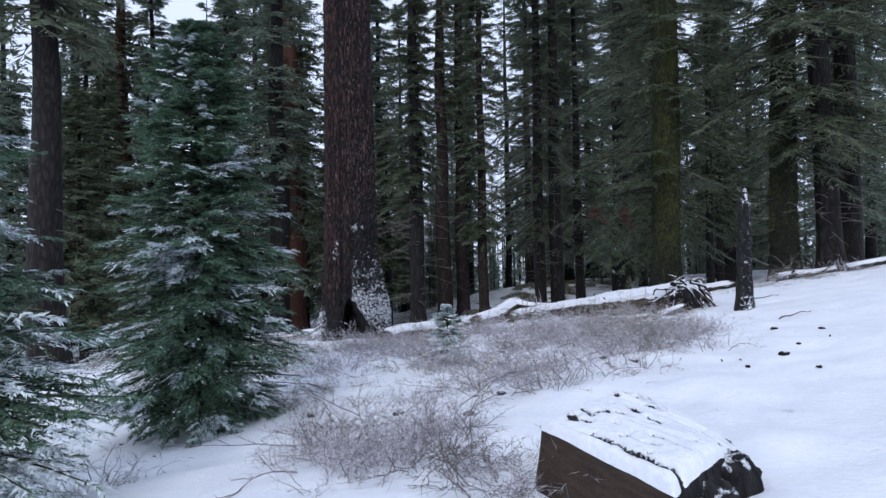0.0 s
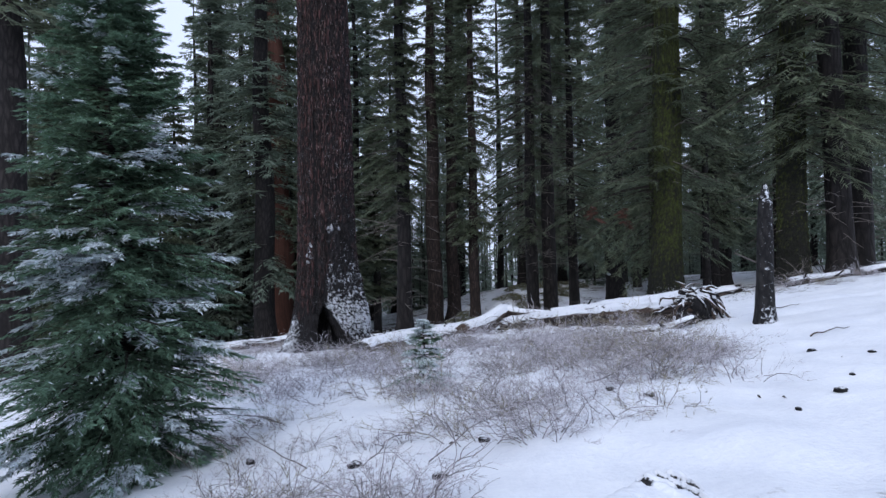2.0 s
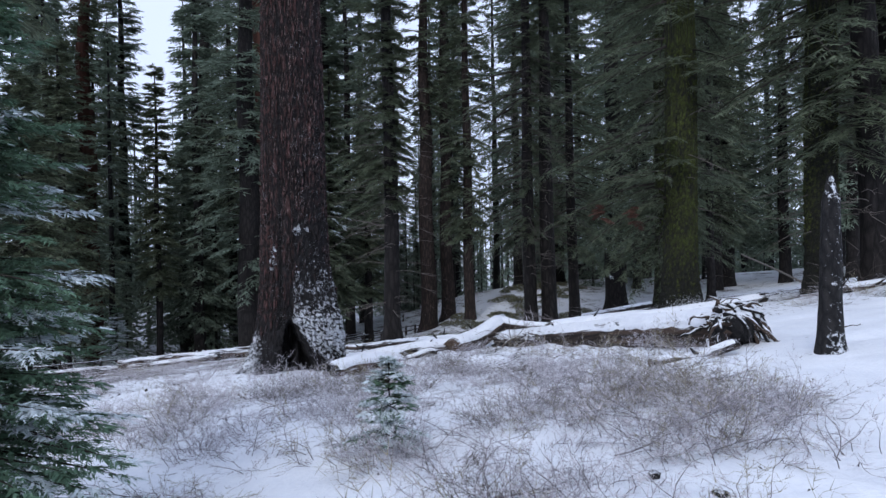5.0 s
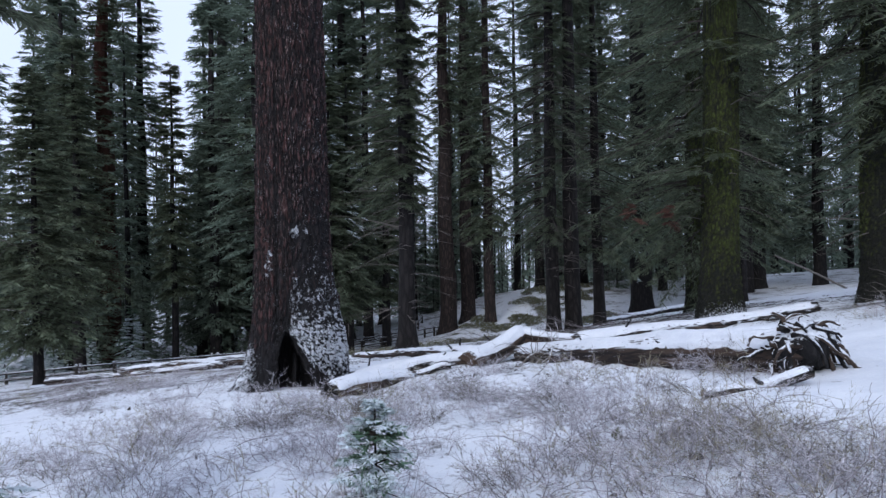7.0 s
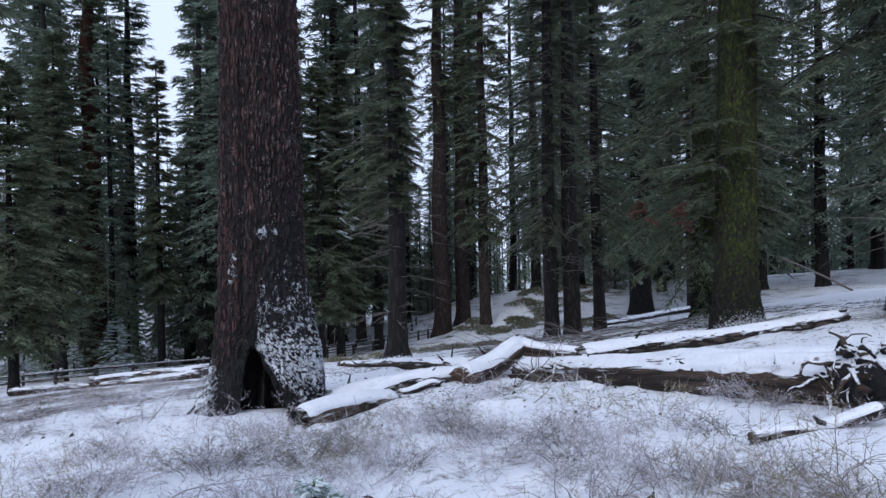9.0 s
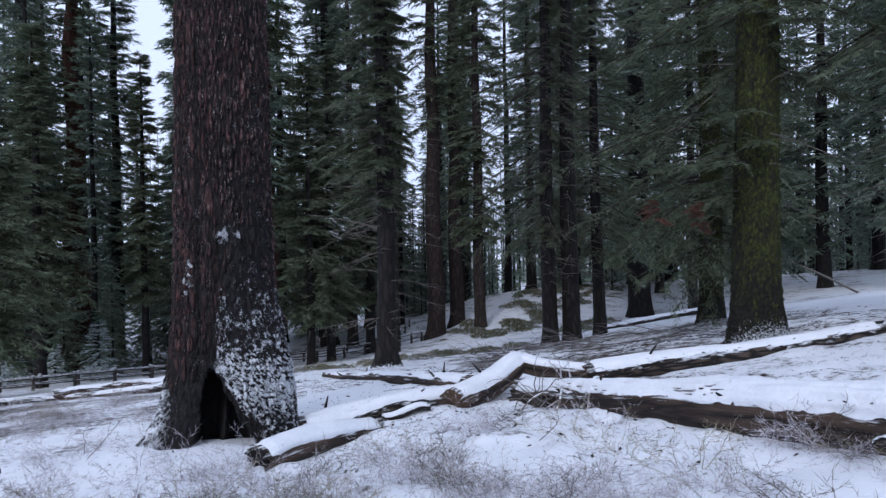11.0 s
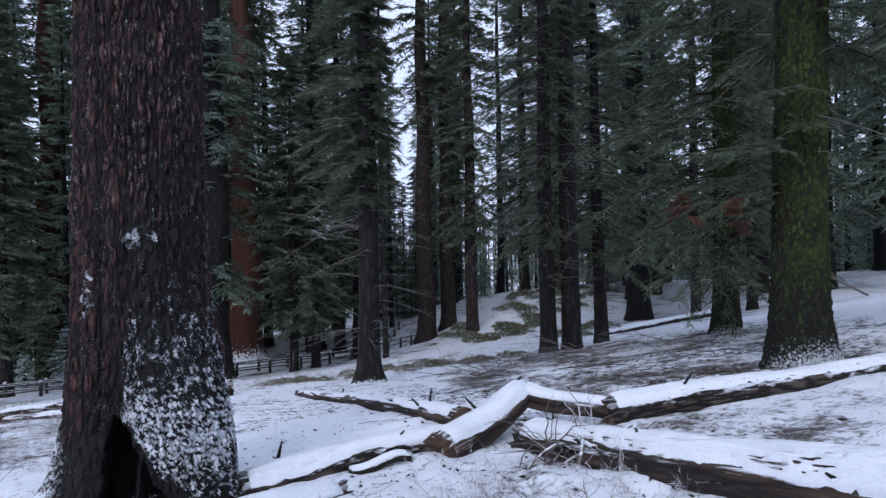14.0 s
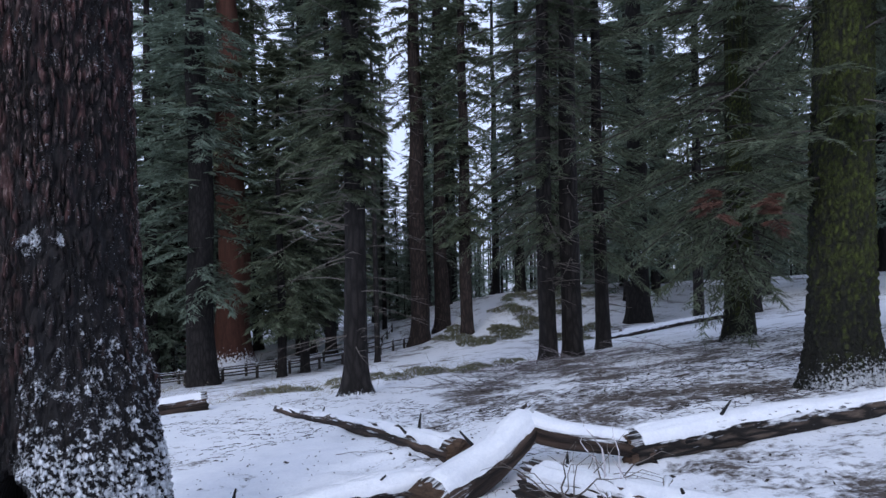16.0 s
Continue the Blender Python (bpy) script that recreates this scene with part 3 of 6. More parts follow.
# --- the great red-barked pine with the burnt hollow
def great_pine(x, y):
    z0 = gz(x, y) + 0.02
    tree = empty("great_pine", pose(x, y, z0), "huge red-barked pine with a burnt hollow and snow-dusted roots", "tree")
    zs = np.concatenate([np.arange(-0.7, 3.6, 0.025), np.arange(3.6, 7.0, 0.045), np.arange(7.0, 12.5, 0.07), np.linspace(12.7, 48, 24)])
    a = np.radians(np.concatenate([np.linspace(-205, 60, 345, endpoint=False), np.linspace(60, 155, 45, endpoint=False)]))
    around = len(a)
    Z, A = np.meshgrid(zs, a, indexing="ij")
    ca, sa = np.cos(A), np.sin(A)

    def lobe(deg, wid):
        return np.exp(-((np.angle(np.exp(1j * (A - radians(deg)))) / radians(wid)) ** 2))

    def beyond(deg):
        """Degrees past a bearing, towards the fallen trunks."""
        return np.degrees(np.angle(np.exp(1j * (A - radians(deg)))))

    low = np.clip(Z, 0, None)
    R = 0.90 - 0.012 * low - 0.0001 * low**2 + 0.20 * np.exp(-low / 1.3)
    R = np.maximum(R, 0.05)
    R = R + 0.05 * (fbm(ca * 1.6, sa * 1.6, Z * 0.2, 3, 4) - 0.5) * 2
    # buttresses: one bulging to the sunset side, one long flare opposite, small ones between
    R = R + lobe(-22, 44) * (0.33 * np.exp(-((Z - 0.95) / 1.25) ** 2) + 0.06 * np.exp(-low / 0.5))
    R = R + lobe(-160, 26) * 0.44 * np.exp(-low / 0.6) + lobe(-128, 14) * 0.22 * np.exp(-low / 0.6)
    R = R + lobe(60, 30) * 0.4 * np.exp(-low / 0.6) + lobe(140, 30) * 0.4 * np.exp(-low / 0.6)
    # a burl above the bulge
    R = R + 0.10 * lobe(14, 9) * np.exp(-(((Z - 2.05) / 0.22) ** 2))
    # long vertical furrows over the hollow
    R = R - 0.10 * lobe(-104, 5) * step(9.0, 2.0, Z) - 0.06 * lobe(-84, 6) * step(3.6, 1.2, Z) - 0.05 * lobe(-128, 4) * step(0.5, 2, Z) * step(9, 4, Z)
    # the burnt hollow
    wid = np.clip(31 * np.clip(1 - low / 1.45, 0, 1) ** 0.75 + 4 * (fbm(A * 6, Z * 3, 0.0, 2, 8) - 0.5) * 2, 0.5, 40)
    off = np.abs(np.degrees(np.angle(np.exp(1j * (A - np.radians(-80 - 8 * (Z - 0.3)))))))
    hollow = step(1.0, 0.78, off / wid) * step(1.45, 1.15, Z)
    lip = step(1.7, 1.0, off / wid) * step(2.0, 1.1, Z)
    rib = np.exp(-(((beyond(-76) - 4 * Z) / 4.0) ** 2)) * step(1.1, 0.5, Z)
    # bark plates
    wx, wy = ca * 1.15, sa * 1.15
    wob = 0.22 * (fbm(wx * 3, wy * 3, Z * 1.2, 2, 30) - 0.5)
    wob = wob + 0.08 * (fbm(wx * 9, wy * 9, Z * 4, 2, 31) - 0.5)
    f1, f2 = cells((wx + wob) * 13, (wy + wob) * 13, Z * 3.4 + 4 * wob, 41)
    g1, g2 = cells((wx + wob) * 3.2, (wy + wob) * 3.2, Z * 0.7 + wob, 44)
    plate = step(0.02, 0.32, f2 - f1) * (0.40 + 0.60 * step(0.0, 0.16, g2 - g1))
    # slanting scales on the bulge
    arc = A * 1.2 + 0.25 * (fbm(A * 2, Z * 2, 0.0, 2, 33) - 0.5)
    sl, sq = arc * 0.75 - Z * 0.66, arc * 0.66 + Z * 0.75
    k1, k2 = cells(sl * 11, sq * 23, 0 * Z, 47)
    ledge = fbm(sl * 19, sq * 44, 0.0, 3, 48)
    scale_ = step(0.02, 0.32, k2 - k1) * (0.5 + ledge)
    bulge = step(-84, -66, beyond(-10) - 10) * step(112, 84, beyond(-10)) * step(2.2, 1.4, Z)
    plate = plate * (1 - bulge) + scale_ * bulge
    flake = fbm(wx * 18, wy * 18, Z * 8, 3, 55)
    R = R + ((0.058 - 0.013 * bulge) * (plate - 1) + (0.07 - 0.02 * bulge) * (flake - 0.5)) * (1 - 0.7 * hollow)
    R = R - 0.05 * lip
    # the hollow runs straight into the trunk
    bx = -math.cos(radians(-72)) * hollow * (1.05 - 0.5 * rib)
    by = -math.sin(radians(-72)) * hollow * (1.05 - 0.5 * rib) + 0.006 * Z
    v = np.stack([bx + R * ca, by + R * sa, Z], -1).reshape(-1, 3)
    me = mesh_from("trunk", v, grid_quads(len(zs), around, True), mats=[pine_bark], smooth=True)
    speck = fbm(wx * 4, wy * 4, Z * 4, 3, 66) - 0.5
    tuft = fbm(wx * 17, wy * 17, Z * 15, 3, 67) - 0.5
    top_ = 0.45 * (fbm(wx * 2.0, wy * 2.0, 0.0, 3, 68) - 0.5)
    side_ = step(-88, -70, beyond(-8) - 26 * step(1.0, 0.0, Z)) * step(118, 96, beyond(-8))
    lying = 0.74 + 0.26 * np.exp(-(((Z - 1.1) / 0.5) ** 2)) - 0.06 * step(0.5, 0.0, Z) - 0.13 * step(1.3, 1.9, Z - top_) - 0.34 * step(1.9, 3.6, Z - top_)
    snow = side_ * (lying + (1.3 * bulge + 0.4) * (ledge - 0.5) + 0.3 * speck + 1.2 * tuft * step(1.2, 1.9, Z))
    snow = np.maximum(snow, (0.92 + 0.7 * speck + 1.1 * tuft) * lobe(-150, 34) * step(1.9, 0.5, Z))
    snow = np.maximum(snow, (0.84 + 1.3 * speck + 1.9 * tuft) * lobe(-66, 24) * np.exp(-(((Z - 3.62) / 0.22) ** 2)))
    snow = np.maximum(snow, (0.92 + 1.0 * speck + 1.9 * tuft) * np.exp(-(((beyond(-118) - 12 * (Z - 2.9)) / 12) ** 2)) * np.exp(-(((Z - 2.90) / 0.40) ** 2)))
    snow = np.maximum(snow, (0.42 + 0.5 * speck) * step(14, 6, Z))
    snow = snow * (1 - np.clip(hollow * 2 + lip, 0, 1)) - (0.10 + 0.20 * bulge) * (1 - plate) * (snow > 0.2)
    attribute(me, "snow", snow.ravel())
    char = hollow * 2.5 + 0.9 * lip + 0.85 * step(5.5, 2.2, Z) * lobe(-42, 46) + 1.05 * step(2.6, 0.2, Z) + 0.30 * lobe(-40, 52)
    char = char + 0.65 * (1 - plate) - 0.22 + 0.9 * (fbm(wx * 4, wy * 4, Z * 0.8, 4, 91) - 0.5) + 0.9 * lobe(-104, 3.5) * step(0.8, 1.6, Z)
    attribute(me, "char", np.clip(char, 0, 1).ravel())
    pale = step(0.10, 0.36, f2 - f1) * (0.45 + 0.55 * step(1.5, 4.0, Z)) * step(0.30, 0.52, fbm(wx * 6, wy * 6, Z * 1.8, 3, 71)) * (1 - 0.45 * step(-95, -120, np.degrees(A)))
    attribute(me, "pale", (pale * (1 - hollow) * (1 - 0.6 * np.clip(char, 0, 1))).ravel())
    part("trunk", me, tree)
    vv, tq, hq, bq, limb, tw = crown_arrays(48, 19, 5.5, 160, 10, 6, 77, 2.2, 0.3, 0.3)
    n = len(vv) // 3
    lv, lq, lt = twigs_mesh(*limb)
    part("crown", mesh_from("crown", np.vstack([vv, lv]), lq + len(vv), np.arange(3 * n).reshape(-1, 3), mats=[needles, dark_twig],
                            index=np.concatenate([np.ones(len(lq), int), np.zeros(n, int)])), tree)
    return tree


great_pine(-3.0, 21.15)

# --- moss-covered firs
log_fir = conifer("mossy_fir", stand(9.03, 26.0), 38, 0.56, 0.26, 6.4, 3.6, 190, 24, 15, 11, mossy_bark, "old moss-covered fir standing behind a fallen log", "mossy firs", around=90, fine=True, split=True, width=0.09, size=0.5, short=0.07, dead=14, dead_len=2.2,
        dead_from=3.0, snow_h=1.3, moss=1.8, sparse=0.1)
conifer("mossy_fir", stand(12.7, 37.8), 36, 0.5, 0.2, 3.0, 4.9, 360, 18, 12, 12, mossy_bark, "mossy fir with low drooping boughs", "mossy firs", around=60, fine=True, split=True, width=0.075, size=0.85, short=0.08, dead=20, dead_len=2.5,
        snow_h=0.7, moss=1.5, bias=(radians(225), 0.5), droop=0.42)
conifer("mossy_fir", stand(13.2, 24.9, 130), 36, 0.5, 0.22, 4.8, 5.2, 190, 18, 12, 13, mossy_bark, "mossy fir at the edge of the open snow", "mossy firs", around=60, fine=True, width=0.075, size=0.85, short=0.08, dead=24, dead_len=2.4,
        snow_h=0.7, moss=1.6)
conifer("dark_fir", stand(14.7, 24.6, 10), 34, 0.42, 0.2, 5.0, 4.6, 190, 18, 12, 14, dark_bark, "dark-barked fir with drooping boughs", "dark firs", width=0.075, size=0.85, short=0.08, dead=26, dead_len=2.2, snow_h=0.6, lean=(-0.03, 0.01))
conifer("dark_fir", stand(16.6, 26.5, 70), 34, 0.45, 0.2, 4.8, 5.0, 190, 18, 12, 15, dark_bark, "dark-barked fir with drooping boughs", "dark firs", width=0.075, size=0.85, short=0.08, dead=22, dead_len=2.2, snow_h=0.6)

# --- rust-red dead sprays on two boughs
def dead_spray(parent_at, x, y, z, seed, reach=0.9):
    v, tq, hq, bq, limb, tw = crown_arrays(0.5, 0.0, reach, 10, 14, 14, seed, 0.3, droop=0.5, lift=0.0, width=0.08, sparse=0.3)
    lv, lq, lt = twigs_mesh(*limb)
    me = mesh_from("dead_bough", np.vstack([v, lv]), lq + len(v), np.arange(len(v)).reshape(-1, 3), mats=[needles_brown, dark_twig], index=np.concatenate([np.ones(len(lq), int), np.zeros(len(v) // 3, int)]))
    ob = part("dead_bough", me, parent_at, "rust-red dead needles on a bough")
    ob.matrix_basis = parent_at.matrix_basis.inverted() @ pose(x, y, z)


def bough(tree, x, y, z, az, reach, seed):
    """One long green bough reaching out from a trunk, low down."""
    v, tq, hq, bq, limb, tw = crown_arrays(0.02, 0.0, reach, 1, 44, 26, seed, 0.32, droop=0.36, lift=0.0, width=0.10, short=0.07, full=0.0)
    lv, lq, lt = twigs_mesh(*limb)
    me = mesh_from("bough", np.vstack([v, lv]), lq + len(v), np.arange(len(v)).reshape(-1, 3), mats=[needles, dark_twig], index=np.concatenate([np.ones(len(lq), int), np.zeros(len(v) // 3, int)]))
    ob = part("bough", me, tree, "low green bough of flat sprays")
    ob.matrix_basis = tree.matrix_basis.inverted() @ pose(x, y, z, 0, 0, az)


for k, (z, az, reach) in enumerate(((3.3, 195, 3.4), (3.9, 205, 3.6), (2.9, 185, 2.6), (4.6, 192, 3.8), (4.4, 235, 1.9), (3.1, 172, 2.8), (5.2, 208, 3.4), (3.6, 180, 3.2))):
    bough(log_fir, 9.15 + 0.35 * math.cos(radians(az)), 26.0 + 0.35 * math.sin(radians(az)), z, az, reach, 520 + k)
dead_spray(log_fir, 7.0, 24.8, 2.4, 501, 0.5)
dead_spray(log_fir, 5.9, 24.6, 2.5, 502, 0.3)

# --- the pair of black trunks and the leaning one in the middle distance
BARE = "slim black-barked fir with many bare dead branches"
conifer("dark_fir", stand(6.4, 42.9), 36, 0.38, 0.14, 5.5, 4.2, 300, 18, 12, 21, dark_bark, BARE, "dark firs", split=True, width=0.06, size=0.7, short=0.06, dead=110, dead_len=3.4, dead_from=3.0, dead_to=15, sparse=0.5, droop=0.75, bias=(radians(190), 0.55))
conifer("dark_fir", stand(7.55, 43.1, 50), 37, 0.46, 0.14, 15, 2.6, 160, 18, 12, 22, dark_bark, BARE, "dark firs", split=True, width=0.06, size=0.7, short=0.06, dead=90, dead_len=2.8, dead_from=4.0, dead_to=16, sparse=0.35, droop=0.7)
conifer("dark_fir", stand(9.6, 45.4, 90), 30, 0.33, 0.12, 4.2, 4.0, 260, 18, 12, 23, dark_bark, "leaning dark fir with low hanging boughs", "dark firs", width=0.075, size=0.85, short=0.08, dead=16, lean=(0.04, 0.0), droop=0.5, snow_share=0.02)
conifer("grey_fir", stand(-1.45, 36.6), 30, 0.40, 0.32, 6.5, 1.9, 320, 18, 12, 24, dark_bark, "straight fir with long bare drooping lower branches", "dark firs", split=True, width=0.075, size=0.85, short=0.08, dead=80, dead_len=3.3, dead_from=1.5, dead_to=13,
        snow_h=0.5, droop=0.5, lift=0.15, sparse=0.3, bias=(radians(180), 0.4))
conifer("bare_fir", stand(-3.3, 68.0, 30), 34, 0.22, 0.1, 30, 0.8, 0, 8, 6, 171, dark_bark, "slim dead fir with bare branches", "dark firs", dead=90, dead_len=2.8, dead_from=4, dead_to=30, around=12)
conifer("thin_fir", stand(-4.6, 96.0, 70), 36, 0.3, 0.1, 4, 3.2, 200, 10, 6, 172, dark_bark, "thin dark fir with sparse boughs", "dark firs", leaf=needles_hazed, size=1.3, sparse=0.4, dead=20)
TALL = "tall straight pine with a high crown"
conifer("tall_pine", stand(0.06, 81.4), 61, 0.98, 0.5, 24, 4.5, 110, 10, 6, 25, brown_bark, TALL, "tall pines", size=1.8, dead=26, dead_len=4)
conifer("tall_pine", stand(2.5, 87.5), 61, 0.85, 0.4, 22, 4.5, 110, 10, 6, 26, brown_bark, TALL, "tall pines", size=1.8, dead=20, dead_len=4)
conifer("tall_pine", stand(4.64, 75.3), 57, 0.58, 0.2, 9, 3.6, 330, 10, 6, 27, brown_bark, "slender tree with brown bark", "tall pines", size=1.6, dead=20, dead_len=3, dead_from=6)
conifer("broad_fir", stand(18.8, 68.2), 55, 1.0, 0.35, 5, 6.5, 230, 12, 7, 28, dark_bark, "broad dark fir with a full crown", "dark firs", size=1.5, leaf=needles_hazed)
conifer("far_fir", stand(31.9, 74.4), 38, 0.42, 0.15, 9, 3.6, 150, 10, 6, 29, dark_bark, "slim dark fir among other trees", "dark firs", size=1.5, dead=14)

conifer("dark_fir", stand(19.95, 58.7, 20), 42, 0.34, 0.14, 5.0, 4.4, 270, 14, 8, 173, dark_bark, "dark-barked fir with drooping boughs", "dark firs", size=1.1, dead=18, droop=0.5)
conifer("dark_fir", stand(25.3, 61.2, 70), 44, 0.34, 0.14, 5.5, 4.4, 270, 14, 8, 174, dark_bark, "dark-barked fir with drooping boughs", "dark firs", size=1.1, dead=18, droop=0.5)

# --- firs by the fence and the two sequoias
SMALLFIR = "dark young fir beside the rail fence"
conifer("fence_fir", stand(-10.1, 63.2), 25, 0.33, 0.1, 3.6, 3.6, 260, 11, 6, 31, dark_bark, SMALLFIR, "firs by the fence", size=1.3, snow_share=0.03)
conifer("fence_fir", stand(-9.0, 66.6, 120), 27, 0.36, 0.1, 4.2, 3.4, 240, 11, 6, 32, dark_bark, SMALLFIR, "firs by the fence", size=1.3, snow_share=0.02)
conifer("fence_fir", stand(-6.1, 72.0, 200), 24, 0.46, 0.1, 5.0, 2.8, 240, 11, 6, 33, dark_bark, SMALLFIR, "firs by the fence", size=1.4)
conifer("broad_fir", stand(-15.4, 61.3), 55, 1.02, 0.3, 7, 5.5, 260, 11, 6, 34, dark_bark, "broad dark fir beside the rail fence", "dark firs", size=1.6, dead=14, leaf=needles_hazed)
REDS = "giant sequoia with fibrous red bark"
conifer("sequoia", stand(-18.0, 77.5), 62, 1.75, 1.1, 14, 6.5, 170, 10, 6, 35, red_bark, REDS + " and a snow-covered foot", "sequoias", around=48, size=2.2, snow_h=3.5)
conifer("sequoia", stand(-42.4, 86.0), 60, 1.55, 0.9, 20, 6.5, 170, 10, 6, 36, red_bark, REDS, "sequoias", around=48, size=2.2)
conifer("slim_fir", stand(-27.0, 70.0), 30, 0.34, 0.1, 7, 1.9, 230, 10, 6, 37, dark_bark, "slim dark fir among other trees", "dark firs", size=1.4)
conifer("slim_fir", stand(-28.4, 50.8), 22, 0.32, 0.1, 3.0, 4.2, 300, 12, 7, 38, dark_bark, "dark green fir with low boughs", "dark firs", size=1.2)
conifer("slim_fir", stand(-32.6, 63.0), 30, 0.5, 0.1, 6.5, 4.6, 260, 11, 6, 39, dark_bark, "dark green fir with low boughs", "dark firs", size=1.4)
conifer("brown_pine", stand(-21.4, 35.0), 42, 0.92, 0.3, 17, 5.0, 120, 10, 6, 40, dark_bark, "large dark-barked pine beyond the shrubs", "tall pines", around=40, size=1.8, dead=8, dead_len=3)
conifer("broad_fir", stand(-29.4, 92.0), 65, 1.3, 0.3, 3, 6.5, 330, 11, 6, 42, dark_bark, "tall full fir, partly rusty brown", "dark firs", size=2.0, brown=0.05, leaf=needles_hazed)
conifer("broad_fir", stand(-12.5, 86.0, 77), 61, 1.0, 0.3, 4, 5.5, 300, 11, 6, 43, dark_bark, "tall full dark fir", "dark firs", size=1.9, leaf=needles_hazed)

conifer("broad_fir", stand(-48.5, 86.0, 30), 67, 1.0, 0.3, 5, 6.0, 330, 11, 6, 44, dark_bark, "tall full dark fir", "dark firs", size=2.0, leaf=needles_hazed)
conifer("broad_fir", stand(-43.0, 97.0, 200), 65, 0.8, 0.3, 6, 5.0, 330, 11, 6, 45, dark_bark, "tall full dark fir", "dark firs", size=1.9, leaf=needles_hazed)
conifer("broad_fir", stand(-9.5, 100.0, 100), 61, 0.7, 0.3, 8, 5.0, 280, 11, 6, 47, dark_bark, "tall full dark fir", "dark firs", size=2.0, leaf=needles_hazed)
conifer("broad_fir", stand(14.5, 110.0, 100), 59, 0.6, 0.3, 6, 5.0, 260, 11, 6, 48, dark_bark, "tall full dark fir", "dark firs", size=2.0, sparse=0.2, leaf=needles_hazed)

conifer("broad_fir", stand(19.0, 97.0, 20), 61, 0.7, 0.3, 5, 5.2, 300, 11, 6, 49, dark_bark, "tall full dark fir", "dark firs", size=2.0, leaf=needles_hazed)
conifer("broad_fir", stand(24.5, 108.0, 60), 61, 0.7, 0.3, 6, 5.4, 260, 11, 6, 50, dark_bark, "tall full dark fir", "dark firs", size=2.1, leaf=needles_hazed)
conifer("broad_fir", stand(5.0, 118.0, 60), 63, 0.6, 0.3, 12, 4.2, 240, 11, 6, 58, dark_bark, "tall thin dark fir", "dark firs", size=2.0, sparse=0.2, leaf=needles_hazed)
conifer("broad_fir", stand(34.6, 78.0, 60), 52, 0.7, 0.3, 5, 5.2, 260, 11, 6, 151, dark_bark, "tall full dark fir", "dark firs", size=2.0, leaf=needles_hazed)
conifer("broad_fir", stand(52.5, 86.0, 20), 54, 0.7, 0.3, 5, 5.4, 240, 11, 6, 152, dark_bark, "tall full dark fir", "dark firs", size=2.1, leaf=needles_hazed)
conifer("broad_fir", stand(-41.5, 76.0, 80), 50, 0.5, 0.2, 6, 4.0, 240, 11, 6, 153, dark_bark, "tall full dark fir", "dark firs", size=1.9, leaf=needles_hazed)

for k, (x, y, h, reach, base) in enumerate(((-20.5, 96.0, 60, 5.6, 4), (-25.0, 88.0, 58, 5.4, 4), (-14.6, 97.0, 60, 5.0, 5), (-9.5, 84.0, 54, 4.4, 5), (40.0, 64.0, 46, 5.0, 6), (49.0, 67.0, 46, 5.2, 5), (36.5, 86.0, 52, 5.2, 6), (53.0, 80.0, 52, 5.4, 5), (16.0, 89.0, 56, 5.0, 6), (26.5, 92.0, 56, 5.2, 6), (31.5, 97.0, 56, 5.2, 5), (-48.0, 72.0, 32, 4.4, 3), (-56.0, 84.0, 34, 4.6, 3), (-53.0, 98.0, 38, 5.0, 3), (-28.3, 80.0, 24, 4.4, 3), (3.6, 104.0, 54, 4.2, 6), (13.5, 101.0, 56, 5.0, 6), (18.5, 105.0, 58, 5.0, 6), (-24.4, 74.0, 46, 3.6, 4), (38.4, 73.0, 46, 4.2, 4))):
    conifer("broad_fir", stand(x, y, 40 * k), h, 0.6, 0.25, base, reach, 250, 9, 5, 160 + k, dark_bark, "tall full dark fir", "dark firs", size=1.95, leaf=needles_hazed)

# --- the wood behind: a few kinds, repeated
FAR = ("far_fir", "dark conifer of the wood behind")
rng = np.random.default_rng(12)
fixed = [(-3, 21), (9, 26), (12.7, 37.8), (13.2, 25), (6.4, 43), (9.6, 45.4), (-1.4, 36.6), (0, 81), (2.5, 87.5), (4.6, 75.3), (18.8, 68), (32, 74), (-10, 63), (-9, 66.6), (-6, 72),
         (-15.4, 61), (-18, 77.5), (-42, 86), (-27, 70), (-28, 51), (-32, 63), (-21, 35), (-29, 92), (-48.5, 86), (-43, 97), (-12, 86), (-9.5, 100), (14.5, 110), (19, 97), (24, 108), (5, 118), (34.6, 78), (52.5, 86), (-41.5, 76), (-20.5, 96), (-25, 88), (-14.6, 97), (-9.5, 84), (40, 64), (49, 67), (36.5, 86), (53, 80), (16, 89), (26.5, 92), (31.5, 97), (-48, 72), (-56, 84), (-53, 98), (-28.3, 80), (3.6, 104), (13.5, 101), (18.5, 105), (-24.4, 74), (38.4, 73)]
kinds = []
